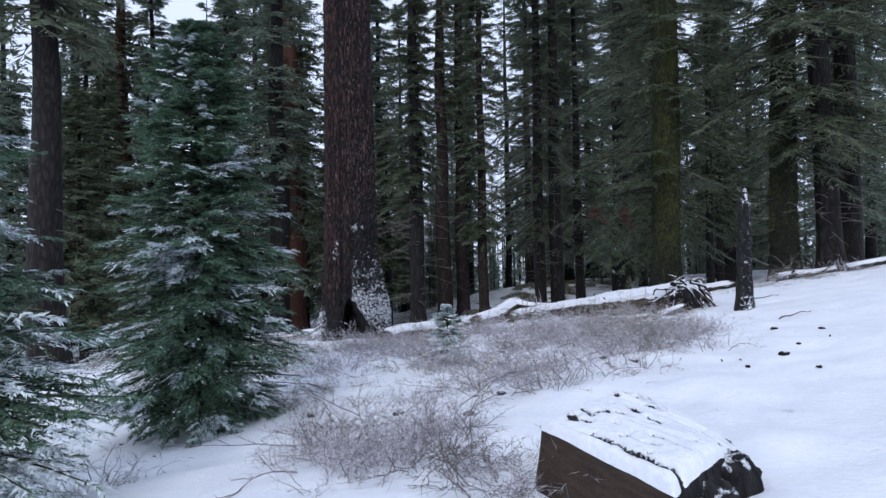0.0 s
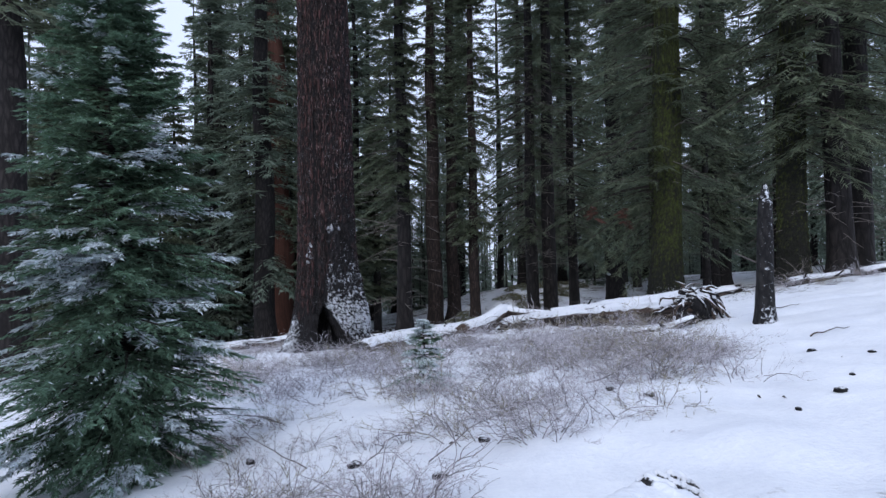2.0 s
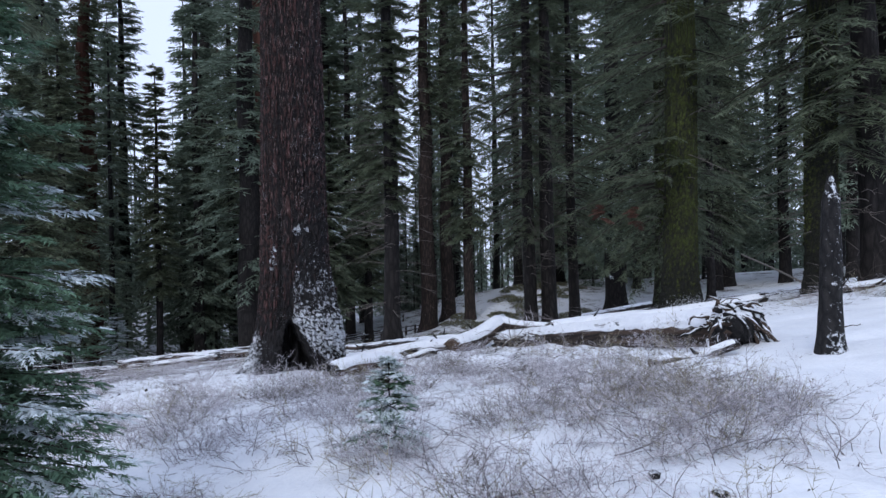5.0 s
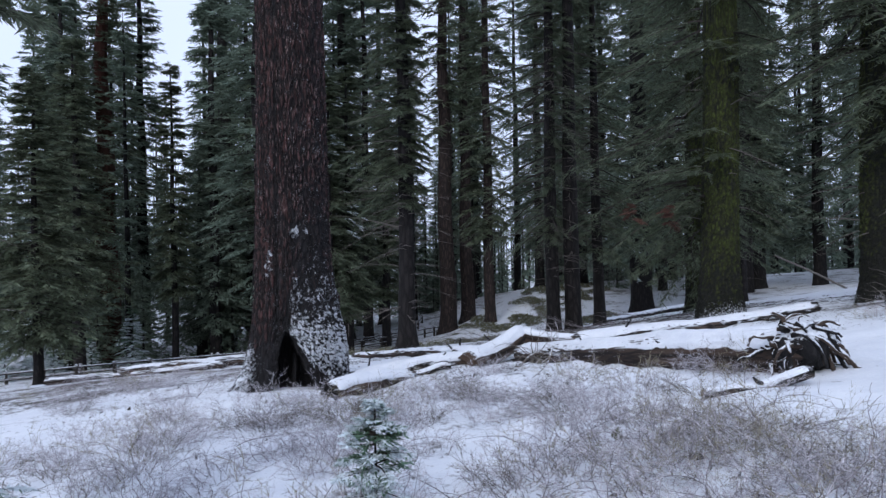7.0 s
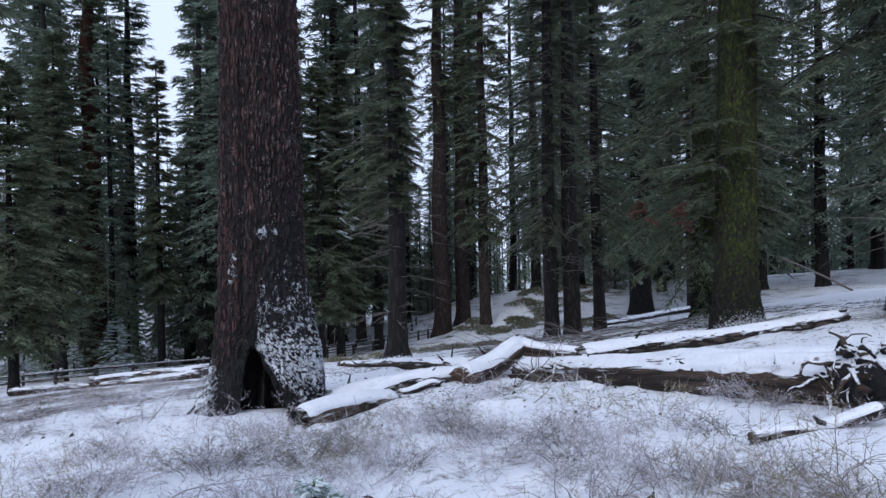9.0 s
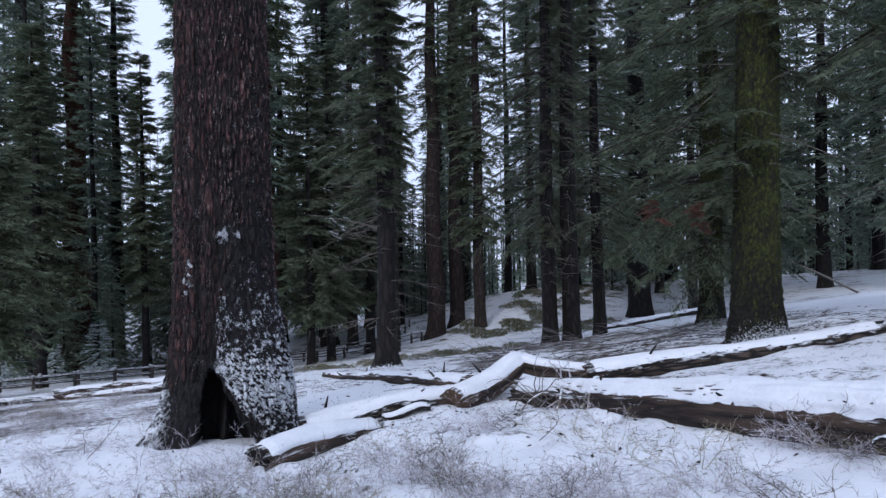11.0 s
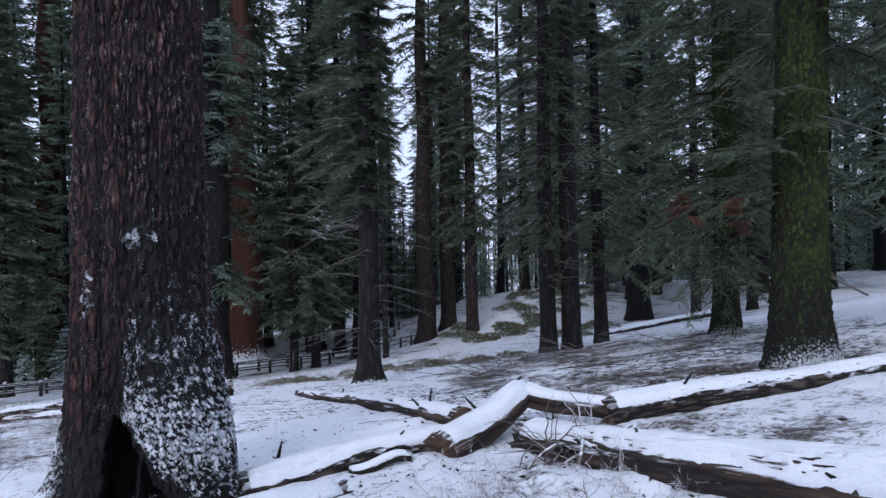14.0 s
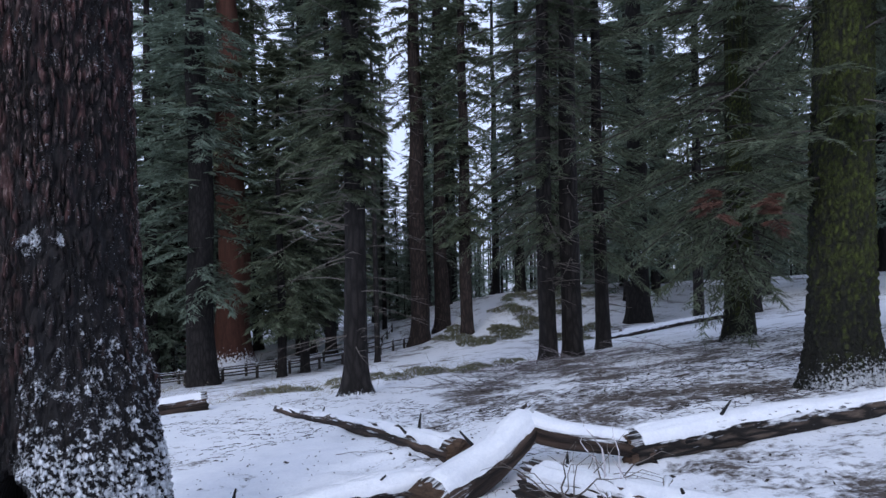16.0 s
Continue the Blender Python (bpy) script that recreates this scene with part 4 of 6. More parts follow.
for k, (h, r, base, reach, count, tw, sh, size, dead, leaf) in enumerate(((50, 0.46, 4, 4.2, 180, 8, 4, 1.7, 10, needles_hazed), (56, 0.55, 6, 4.6, 175, 8, 4, 1.8, 16, needles_hazed),
                                                                         (40, 0.36, 3, 3.4, 165, 8, 4, 1.5, 0, needles_hazed), (60, 0.65, 11, 4.8, 160, 8, 4, 1.95, 18, needles_hazed),
                                                                         (22, 0.22, 6, 2.2, 110, 7, 4, 1.25, 16, needles_hazed), (9, 0.12, 0.4, 2.4, 90, 6, 4, 1.05, 0, needles_hazed))):
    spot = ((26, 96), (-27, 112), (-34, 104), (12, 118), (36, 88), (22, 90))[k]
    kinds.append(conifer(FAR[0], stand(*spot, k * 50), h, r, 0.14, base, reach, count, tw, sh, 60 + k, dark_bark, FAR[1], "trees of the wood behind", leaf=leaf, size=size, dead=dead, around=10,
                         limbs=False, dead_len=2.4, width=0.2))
    fixed.append(spot)
placed = 0
for tries in range(9000):
    y = rng.uniform(52, 185)
    x = rng.uniform(-0.76, 0.78) * y
    side = x / y
    low = placed >= 118
    gap = 3.0 + 0.02 * (y - 50) - low
    if any((x - a) ** 2 + (y - b) ** 2 < gap * gap for a, b in fixed):
        continue
    slot = not low and (abs(x - 0.75 + 0.425 * (y - 5.5)) < 3.4 or abs(x - 1.05 + 0.04 * (y - 12)) < 3.0 or 0.06 < (x - 1.1) / (y - 13) < 0.115 or -0.71 < (x - 0.75) / (y - 5.5) < -0.65)
    if abs((x - 0.74) / (y - 6) + 0.045) < 0.018:
        continue
    if (y < 92 and -0.40 < side < 0.17) or (y < 60 and side < 0.25) or (y < 70 and side > 0.15) or (0.07 < side < 0.13 and y < 120) or (low and y < (92 if side > -0.22 else 84)):
        continue
    if low:
        k = 5
    else:
        k = int(rng.choice(5, p=(0.30, 0.24, 0.16, 0.16, 0.14))) if side > 0 else int(rng.choice(5, p=(0.34, 0.24, 0.22, 0.16, 0.04)))
    copy_thing(kinds[2 if slot else k], stand(x, y, rng.uniform(0, 360), rng.uniform(0.8, 1.2) * (0.72 if slot else 1.0)))
    fixed.append((x, y))
    placed += 1
    if placed >= 178:
        break


for k in range(58):
    if k < 30:
        y = rng.uniform(74, 104)
        x = -rng.uniform(0.24, 0.62) * y
    else:
        y = rng.uniform(99, 118)
        x = rng.uniform(-0.22, 0.62) * y
    if any((x - a) ** 2 + (y - b) ** 2 < 4 for a, b in fixed):
        continue
    copy_thing(kinds[5], stand(x, y, rng.uniform(0, 360), rng.uniform(0.6, 1.3)))
    fixed.append((x, y))


for k, (x, y) in enumerate(((-3.5, 108), (-5.6, 112), (-2.0, 114), (-4.6, 124), (-7.0, 127), (-0.8, 106), (-3.0, 132), (-6.2, 104))):
    copy_thing(kinds[2], stand(x, y, 47 * k, 0.5 + 0.04 * (k % 3)))


# --- woods further off, too far to tell apart
def far_woods(count, blades):
    r = np.random.default_rng(88)
    y = r.uniform(185, 420, count)
    x = r.uniform(-0.95, 0.95, count) * y
    h = r.uniform(34, 60, count) * np.where(np.abs((x - 0.74) / (y - 6) + 0.045) < 0.024, 0.72, 1.0)
    z = land(x, y)
    u = r.random((count, blades)) ** 1.2
    az = r.uniform(0, 2 * np.pi, (count, blades))
    ln = (0.6 + 3.6 * (1 - u)) * r.uniform(0.7, 1.2, (count, blades))
    foot = np.stack([x[:, None] + 0 * u, y[:, None] + 0 * u, z[:, None] + 1.5 + u * (h[:, None] - 1.5)], -1)
    o = np.stack([np.cos(az), np.sin(az), -0.35 + 0 * az], -1)
    s = np.stack([-np.sin(az), np.cos(az), 0.3 * np.sin(az * 7)], -1) * (0.22 * ln + 0.15)[..., None]
    v = np.stack([foot, foot + o * (0.6 * ln)[..., None] + s, foot + o * ln[..., None], foot + o * (0.6 * ln)[..., None] - s], -2).reshape(-1, 3)
    tv, tq, tt = twigs_mesh(np.stack([x, y, z - 1], -1), np.stack([x, y, z + h], -1), 0.4, 0.05)
    q = np.vstack([np.arange(len(v)).reshape(-1, 4), tq + len(v)])
    me = mesh_from("far_woods", np.vstack([v, tv]), q, mats=[needles_hazed, dark_bark], index=np.concatenate([np.zeros(len(v) // 4, int), np.ones(len(tq), int)]))
    attribute(me, "snow", np.zeros(len(me.vertices)))
    tagged(new("far_woods", me), "dense dark conifer woods far behind", "woods", kind="stuff")


far_woods(760, 60)

# --- snowy young firs
YOUNG = "young fir with snow lying on its branches"


def young_fir(name, m, h, reach, count, twigs, shoots, seed, size, label, snow_share, r=0.07, group="young firs", short=0.05, laden=0.55, full=0.85, snow_top=0.72):
    return conifer(name, m, h, r, 0.03, 0.12 * min(h, 2), reach, count, twigs, shoots, seed, dark_bark, label, group, leaf=needles_near, size=size, around=12, snow_share=snow_share,
                   sink=0.2, droop=0.20, lift=0.22, full=full, width=0.145, short=short, laden=laden, loose=0.22, frost=0.02, snow_top=snow_top)


young_fir("young_fir", stand(-3.58, 9.5), 5.9, 1.62, 640, 22, 17, 51, 0.20, "bushy young fir with clumps of snow on its boughs", 0.09, 0.09, full=0.5, laden=0.92)
young_fir("young_fir", stand(-4.5, 5.4, 60), 5.0, 1.9, 400, 22, 17, 52, 0.20, "bushy young fir with snow on its boughs", 0.26, 0.08, laden=0.85)
young_fir("fir_sapling", stand(0.05, 11.5), 1.0, 0.58, 66, 11, 10, 53, 0.17, "knee-high fir sapling dusted with snow among shrubs", 0.42, 0.012, short=0.12, laden=0.8, snow_top=9.0)
first_young = young_fir("young_fir", stand(-30.3, 68.0), 6.0, 1.8, 130, 10, 6, 54, 0.66, YOUNG + " beyond the fence", 0.45, 0.08, laden=0.85)
for x, y, s in ((-22.5, 80, 0.7), (-24, 79, 0.6), (-38, 68, 0.8), (-41, 71, 1.0), (-35.5, 70, 0.6), (-44, 74, 0.9), (-20.5, 82, 0.5), (-47, 70, 0.8), (-40, 64, 0.7)):
    copy_thing(first_young, stand(x, y, x * 37, s))

# ---------------------------------------------------------------- fallen logs
def log_mesh(name, a, b, r0, r1, seed, mat, end_mat=None, snow=0.75, around=44, rings=60, bend=0.05, knots=0.12):
    """A lying trunk from a to b with dents and broken ends, snow settled along its top."""
    a, b = np.array(a, float), np.array(b, float)
    t = np.linspace(0, 1, rings)
    rngl = np.random.default_rng(seed)
    path = a + (b - a) * t[:, None]
    path[:, 2] += bend * np.sin(t * 5 + seed)
    nrm = np.cross(b - a, [0, 0, 1.0])
    nrm /= np.linalg.norm(nrm)
    path += nrm * (bend * 1.5 * np.sin(t * 3.3 + seed * 2))[:, None]
    L = np.linalg.norm(b - a)
    rad = r0 + (r1 - r0) * t

    def wob_s(ang, s):
        return 1 + knots * (fbm(np.cos(ang) * 1.4, np.sin(ang) * 1.4, s * 1.1, 3, seed) - 0.5) * 2 + 0.09 * (fbm(np.cos(ang) * 5, np.sin(ang) * 5, s * 1.2, 2, seed + 9) - 0.5) * 2 + 0.13 * (fbm(np.cos(ang) * 6, np.sin(ang) * 6, s * 0.35, 3, seed + 4) - 0.5)

    v, q, tr = tube_rings(path, rad, around, lambda ang, i: wob_s(ang, t[i] * L))
    ends = slice(0, around), slice((rings - 1) * around, rings * around)
    d = (b - a) / L
    for e, sgn in zip(ends, (-1, 1)):
        v[e] += d * sgn * (rngl.random(around)[:, None] * 0.16 * r0 / 0.25)
    me = mesh_from(name, v, q, tr, mats=[mat, end_mat or mat], smooth=True, index=np.concatenate([np.zeros(len(q), int), np.ones(len(tr), int)]))
    sl = np.concatenate([np.repeat(t * L, around), [0, L]])
    ctr = np.vstack([np.repeat(path, around, 0), a, b])
    upv = np.cross(nrm, d)
    off = v - ctr
    vector_attribute(me, "grain", np.stack([sl + seed, off @ nrm, off @ upv], -1))
    zc = np.concatenate([np.repeat(path[:, 2], around), [a[2], b[2]]])
    rr = np.concatenate([np.repeat(rad, around), [r0, r1]])
    up = (v[:, 2] - zc) / rr
    attribute(me, "snow", snow * (0.36 + 0.64 * step(-0.25, 0.65, up)))
    return me, path, rad, wob_s


def snow_cap(path, rad, wob_s, thick, seed, t0=0.01, t1=0.99, width=0.92, holes=0.0, crack=0.0, cols=25):
    """Snow lying along the top of a log, thinning towards its sides, with breaks."""
    n, m = len(path) * 2, cols
    s = np.linspace(t0, t1, n)
    idx = s * (len(path) - 1)
    base = np.stack([np.interp(idx, np.arange(len(path)), path[:, k]) for k in range(3)], -1)
    rr = np.interp(idx, np.arange(len(path)), rad)
    d = path[-1] - path[0]
    side = np.cross(d, [0, 0, 1.0])
    side /= np.linalg.norm(side)
    up = np.cross(side, d)
    up /= np.linalg.norm(up)
    u = np.linspace(-1, 1, m)
    S, U = np.meshgrid(s * np.linalg.norm(d), u, indexing="ij")
    wv = width * (0.80 + 0.42 * fbm(S * 1.1, np.sign(U) * 4.0 + seed, 0.0, 3, seed) + 0.18 * (fbm(S * 6, np.sign(U) * 9.0 + seed, 0.0, 4, seed + 1) - 0.5))
    ang = U * wv * 1.15
    edge = (1 - np.abs(U) ** 4)
    hgt = 0.62 * thick * edge * (0.55 + 0.7 * fbm(S * 1.2, U * 1.2, 0.0, 3, seed + 3)) - 0.05 * (1 - edge) * (1 - edge)
    rift = np.exp(-(((fbm(S * 0.55, U * 2.6, 2.0, 4, seed + 5) - 0.5) / 0.014) ** 2)) + 0.8 * np.exp(-(((fbm(S * 0.9, U * 4.0, 7.0, 3, seed + 6) - 0.5) / 0.02) ** 2)) * step(0.3, 0.7, np.abs(U))
    hgt = hgt - crack * (0.6 + 0.8 * step(0.55, 0.95, S / S.max())) * 0.11 * rift * step(0.42, 0.60, fbm(S * 0.5, U * 1.6, 9.0, 3, seed + 8)) - 0.13 * step(0.62 - holes, 0.68 - holes, fbm(S * 1.5, U * 2.2, 5.0, 4, seed + 7))
    hgt = hgt * np.minimum(1, np.minimum(S - S.min(), S.max() - S) / 0.15 + 0.2) - 0.03 * (np.minimum(S - S.min(), S.max() - S) < 0.01)
    rad2 = rr[:, None] * wob_s(np.pi / 2 - ang, S) + hgt
    v = base[:, None] + side * (np.sin(ang) * rad2)[..., None] + up * (np.cos(ang) * rad2)[..., None]
    return mesh_from("snow", v.reshape(-1, 3), grid_quads(n, m), mats=[snow_mat], smooth=True)


def fallen_log(a, b, r0, r1, seed, label, mat=None, end=None, thick=0.06, stubs=4, name="fallen_log", group="fallen logs", holes=-0.2, crack=0.0, width=1.1, cols=25, **kw):
    log = empty(name, pose(0, 0, 0), label, "log", group)
    me, path, rad, wob_s = log_mesh("log", a, b, r0, r1, seed, mat or log_wood, end or cut_wood, **kw)
    part("log", me, log)
    if thick:
        part("snow", snow_cap(path, rad, wob_s, thick, seed, holes=holes, crack=crack, width=width, cols=cols), log, "snow lying along the top")
    r = np.random.default_rng(seed)
    for i in range(stubs):
        k = r.integers(3, len(path) - 3)
        d = np.array([r.normal(), r.normal(), abs(r.normal()) * 0.8 + 0.1])
        d /= np.linalg.norm(d)
        p = path[k] + d * rad[k] * 0.7
        v, q, t = tube_rings([p, p + d * 0.12, p + d * r.uniform(0.2, 0.4) + np.array([0, 0, 0.04])], [0.04, 0.03, 0.012], 7)
        sm = mesh_from("stub", v, q, t, mats=[burnt], smooth=True)
        attribute(sm, "snow", np.zeros(len(v)))
        part("stub", sm, log, "broken dark branch stub")
    return log, path, rad


def on(x, y, up):
    return (x, y, gz(x, y) + up)


fallen_log(on(5.7, 15.2, 0.20), on(2.55, 22.0, 0.16), 0.40, 0.28, 101, "long fallen trunk with cracked wood and snow along its top", log_wood, burnt, 0.05, 3, rings=170, cols=49, holes=-0.2, crack=0.8, width=1.16, knots=0.2, snow=0.46, around=64)
fallen_log(on(3.9, 22.85, 0.14), on(10.6, 23.87, 0.05), 0.25, 0.24, 102, "fallen trunk lying before the mossy fir, topped with snow", log_bark, None, 0.05, 6, rings=130, crack=0.5, snow=0.5)
fallen_log(on(1.2, 21.9, 0.05), (2.5, 23.55, -0.60), 0.31, 0.25, 103, "broken trunk propped up at a slant, covered with snow", log_wood, cut_wood, 0.06, 1, snow=0.5)
fallen_log((2.52, 23.5, -0.52), on(4.15, 22.75, 0.08), 0.20, 0.17, 104, "broken trunk sloping down from the propped one", log_wood, burnt, 0.06, 1, snow=0.5)
fallen_log(on(-1.7, 21.3, 0.02), on(1.25, 22.7, 0.0), 0.28, 0.26, 105, "cracked trunk half buried in snow beside the great pine", log_bark, None, 0.07, 2, snow=0.5, crack=1.0)
fallen_log(on(-1.62, 18.55, 0.07), on(-0.3, 20.4, 0.07), 0.24, 0.17, 106, "short thick log with a dark broken end under snow", log_wood, burnt, 0.10, 1, snow=0.5)
fallen_log(on(1.5, 24.35, 0.06), on(-3.5, 33.7, 0.10), 0.24, 0.12, 107, "tapering fallen trunk with snow along it", log_wood, cut_wood, 0.045, 8, holes=0.02, snow=0.45)
fallen_log(on(-13.5, 33.5, 0.15), on(-6.6, 36.2, 0.3), 0.2, 0.33, 108, "fallen trunk with an orange-brown end in the dip", log_wood, cut_wood, 0.035, 3, snow=0.5, holes=0.06)
fallen_log(on(-17.0, 33.8, 0.12), on(-9.0, 33.2, 0.12), 0.16, 0.2, 109, "fallen trunk in the dip behind the great pine", log_wood, burnt, 0.03, 3, holes=0.08, snow=0.5)
fallen_log(on(14.0, 57, 0.25), on(22.5, 60, 0.3), 0.22, 0.25, 110, "dark fallen trunk far off among the firs", log_bark, None, 0.04, 2, rings=20)
fallen_log(on(11.5, 53.5, 0.2), on(21.0, 57.5, 0.3), 0.18, 0.22, 111, "dark fallen trunk far off among the firs", log_bark, None, 0.05, 2, rings=20)
fallen_log(on(26, 57, 3.4), on(32, 58, 0.1), 0.07, 0.09, 112, "bleached pole leaning down to the snow", dead_twig, dead_twig, 0.0, 0, rings=14, around=8, name="leaning_pole", group="leaning poles")
fallen_log(on(13.5, 21.8, 0.06), on(20, 22.8, 0.1), 0.15, 0.17, 113, "fallen trunk at the edge of the open snow", log_bark, None, 0.05, 3, holes=0.0, snow=0.5)
fallen_log(on(11.0, 21.4, 0.08), on(13.6, 22.4, 0.10), 0.14, 0.16, 114, "short rotten log with a dark end", log_wood, burnt, 0.05, 2, holes=0.0, snow=0.5)
fallen_log(on(4.0, 14.45, 0.02), on(5.4, 14.62, 0.14), 0.06, 0.085, 115, "snow-topped limb lying before the torn roots", log_bark, cut_wood, 0.035, 1, rings=30, around=20, snow=0.5)
fallen_log(on(2.55, 13.1, 0.0), on(3.2, 12.95, 0.02), 0.13, 0.10, 116, "rotten mossy log end sunk in snow among shrubs", rotten_moss, burnt, 0.05, 0, rings=24, around=24, snow=0.4)
fallen_log(on(-0.25, 21.75, 0.04), on(0.62, 21.8, 0.05), 0.09, 0.08, 117, "short split piece of trunk in the snow", log_bark, cut_wood, 0.03, 0, rings=24, around=20, crack=1.0, snow=0.5)
fallen_log(on(-1.75, 22.3, 0.05), on(-1.2, 21.9, 0.16), 0.10, 0.08, 118, "upturned piece of bark beside the great pine", log_bark, burnt, 0.03, 1, rings=20, around=20, snow=0.5)


# --- the torn roots at the end of the big log
def root_plate(x, y):
    c = np.array([x, y, gz(x, y) + 0.32])
    ob = empty("torn_root", pose(0, 0, 0), "torn-up root mass of the fallen trunk, dark with snow on it", "root")
    r = np.random.default_rng(9)
    axis = np.array([0.45, -0.89, 0.05])
    s1 = np.array([0.89, 0.45, 0.0])
    up = np.array([0, 0, 1.0])
    for i in range(96):
        hang = i < 54
        if hang:
            p = c + up * r.uniform(0.05, 0.38) + s1 * r.uniform(-0.35, 0.30) - axis * r.uniform(-0.1, 0.5)
            d = s1 * r.uniform(0.2, 1.0) + axis * r.uniform(0.0, 0.7) + up * r.uniform(-0.1, 0.35)
            ln, fall, r0 = r.uniform(0.4, 0.8), -0.34, r.uniform(0.022, 0.055)
        else:
            az = r.uniform(0, 2 * np.pi)
            rim_ = s1 * np.cos(az) + up * np.sin(az)
            p = c - axis * r.uniform(0.0, 0.6) + rim_ * r.uniform(0.1, 0.36)
            d = rim_ * r.uniform(0.2, 0.8) + axis * r.uniform(0.0, 0.6)
            ln, fall, r0 = r.uniform(0.25, 0.6), -0.18, r.uniform(0.012, 0.04)
        pts = [p]
        for k in range(8):
            d = d / np.linalg.norm(d) + r.normal(0, 0.13 if hang else 0.25, 3) + np.array([0, 0, fall])
            pts.append(pts[-1] + d / np.linalg.norm(d) * ln / 8)
        pts = np.array(pts)
        top_ = c[2] + 0.42
        pts[:, 2] = np.where(pts[:, 2] > top_, top_ + 0.25 * (pts[:, 2] - top_), pts[:, 2])
        pts[:, 2] = np.maximum(pts[:, 2], land(pts[:, 0], pts[:, 1]) + 0.02)
        v, q, t = tube_rings(pts, r0 * np.linspace(1, 0.4, 9), 8, lambda a, i: 1 + 0.3 * np.sin(a * 3 + i))
        zc = np.concatenate([np.repeat(pts[:, 2], 8), pts[[0, -1], 2]])
        me = mesh_from("root", v, q, t, mats=[root_wood if i % 3 else burnt], smooth=True)
        attribute(me, "snow", 0.90 * step(-0.3, 0.7, (v[:, 2] - zc) / r0))
        part("root", me, ob)
    n = 16
    U, V = np.meshgrid(np.linspace(0, np.pi, n), np.linspace(0, 2 * np.pi, 2 * n, endpoint=False), indexing="ij")
    R = 0.33 * (1 + 0.9 * (fbm(np.sin(U) * np.cos(V) * 2, np.sin(U) * np.sin(V) * 2, np.cos(U) * 2, 3, 3) - 0.5))
    v = (c + np.stack([R * np.sin(U) * np.cos(V) * 1.1, R * np.sin(U) * np.sin(V), R * np.cos(U)], -1) - axis * 0.15).reshape(-1, 3)
    me = mesh_from("soil", v, grid_quads(n, 2 * n, True), mats=[burnt], smooth=True)
    attribute(me, "snow", 0.9 * step(0.05, 0.25, v[:, 2] - c[2]))
    part("soil", me, ob, "dark soil clod held by the roots")


root_plate(5.7, 15.1)


# --- bare roots and twigs at the far end of the big log
def snag(x, y, n, size, seed, label, mat):
    r = np.random.default_rng(seed)
    a0, a1, ra, rb = [], [], [], []
    for i in range(n):
        p = np.array([x, y, gz(x, y) + 0.1]) + r.normal(0, 0.10, 3) * size
        d = np.array([r.normal(), r.normal() - 0.3, abs(r.normal()) * 0.9])
        d /= np.linalg.norm(d)
        w = r.uniform(0.008, 0.02)
        for k in range(6):
            e = p + d * size * 0.16 * r.uniform(0.6, 1.3)
            a0.append(p); a1.append(e); ra.append(w * (1 - k / 7)); rb.append(w * (1 - (k + 1) / 7))
            p = e
            d = d + r.normal(0, 0.3, 3) + np.array([0, 0, -0.12])
            d /= np.linalg.norm(d)
    v, q, t = twigs_mesh(a0, a1, ra, rb)
    return tagged(new("dead_branch", mesh_from("dead_branch", v, q, mats=[mat])), label, "branch", "dead branches")


snag(2.75, 21.0, 48, 1.2, 5, "tangle of bare pale roots against the fallen trunk", dead_twig)
snag(3.1, 20.7, 26, 1.0, 6, "tangle of bare pale roots against the fallen trunk", twig_mat)
def pale_root(points, r0, seed):
    """A bare curved root standing out of the snow, snow along its top."""
    pts = np.array([on(*p) for p in points])
    t, k = np.linspace(0, 1, 14), np.linspace(0, 1, len(pts))
    path = np.stack([np.interp(t, k, pts[:, c]) for c in range(3)], -1)
    path[1:-1] = (path[:-2] + 2 * path[1:-1] + path[2:]) / 4
    v, q, tr = tube_rings(path, r0 * np.linspace(1, 0.45, 14), 9, lambda a, i: 1 + 0.25 * np.sin(a * 2 + i * 0.6 + seed))
    me = mesh_from("root", v, q, tr, mats=[pale_wood], smooth=True)
    zc = np.r_[np.repeat(path[:, 2], 9), path[[0, -1], 2]]
    attribute(me, "snow", 0.85 * step(-0.3, 0.7, (v[:, 2] - zc) / r0))
    tagged(new("root", me), "pale curved root standing out beside the fallen trunk", "root", "bare roots")


pale_root(((3.55, 20.5, 0.42), (3.42, 20.2, 0.50), (3.28, 19.9, 0.34), (3.2, 19.7, 0.0)), 0.04, 1)
pale_root(((3.0, 20.8, 0.35), (2.92, 20.4, 0.36), (2.86, 20.2, 0.20), (2.75, 20.05, 0.0)), 0.03, 2)
pale_root(((2.85, 20.9, 0.25), (2.6, 20.6, 0.26), (2.4, 20.5, 0.12), (2.2, 20.45, 0.0)), 0.025, 3)
snag(11.5, 21.6, 30, 1.2, 7, "heap of dead branches at the edge of the open snow", dead_twig)
snag(13.0, 22.6, 30, 1.2, 8, "heap of dead branches at the edge of the open snow", dark_twig)


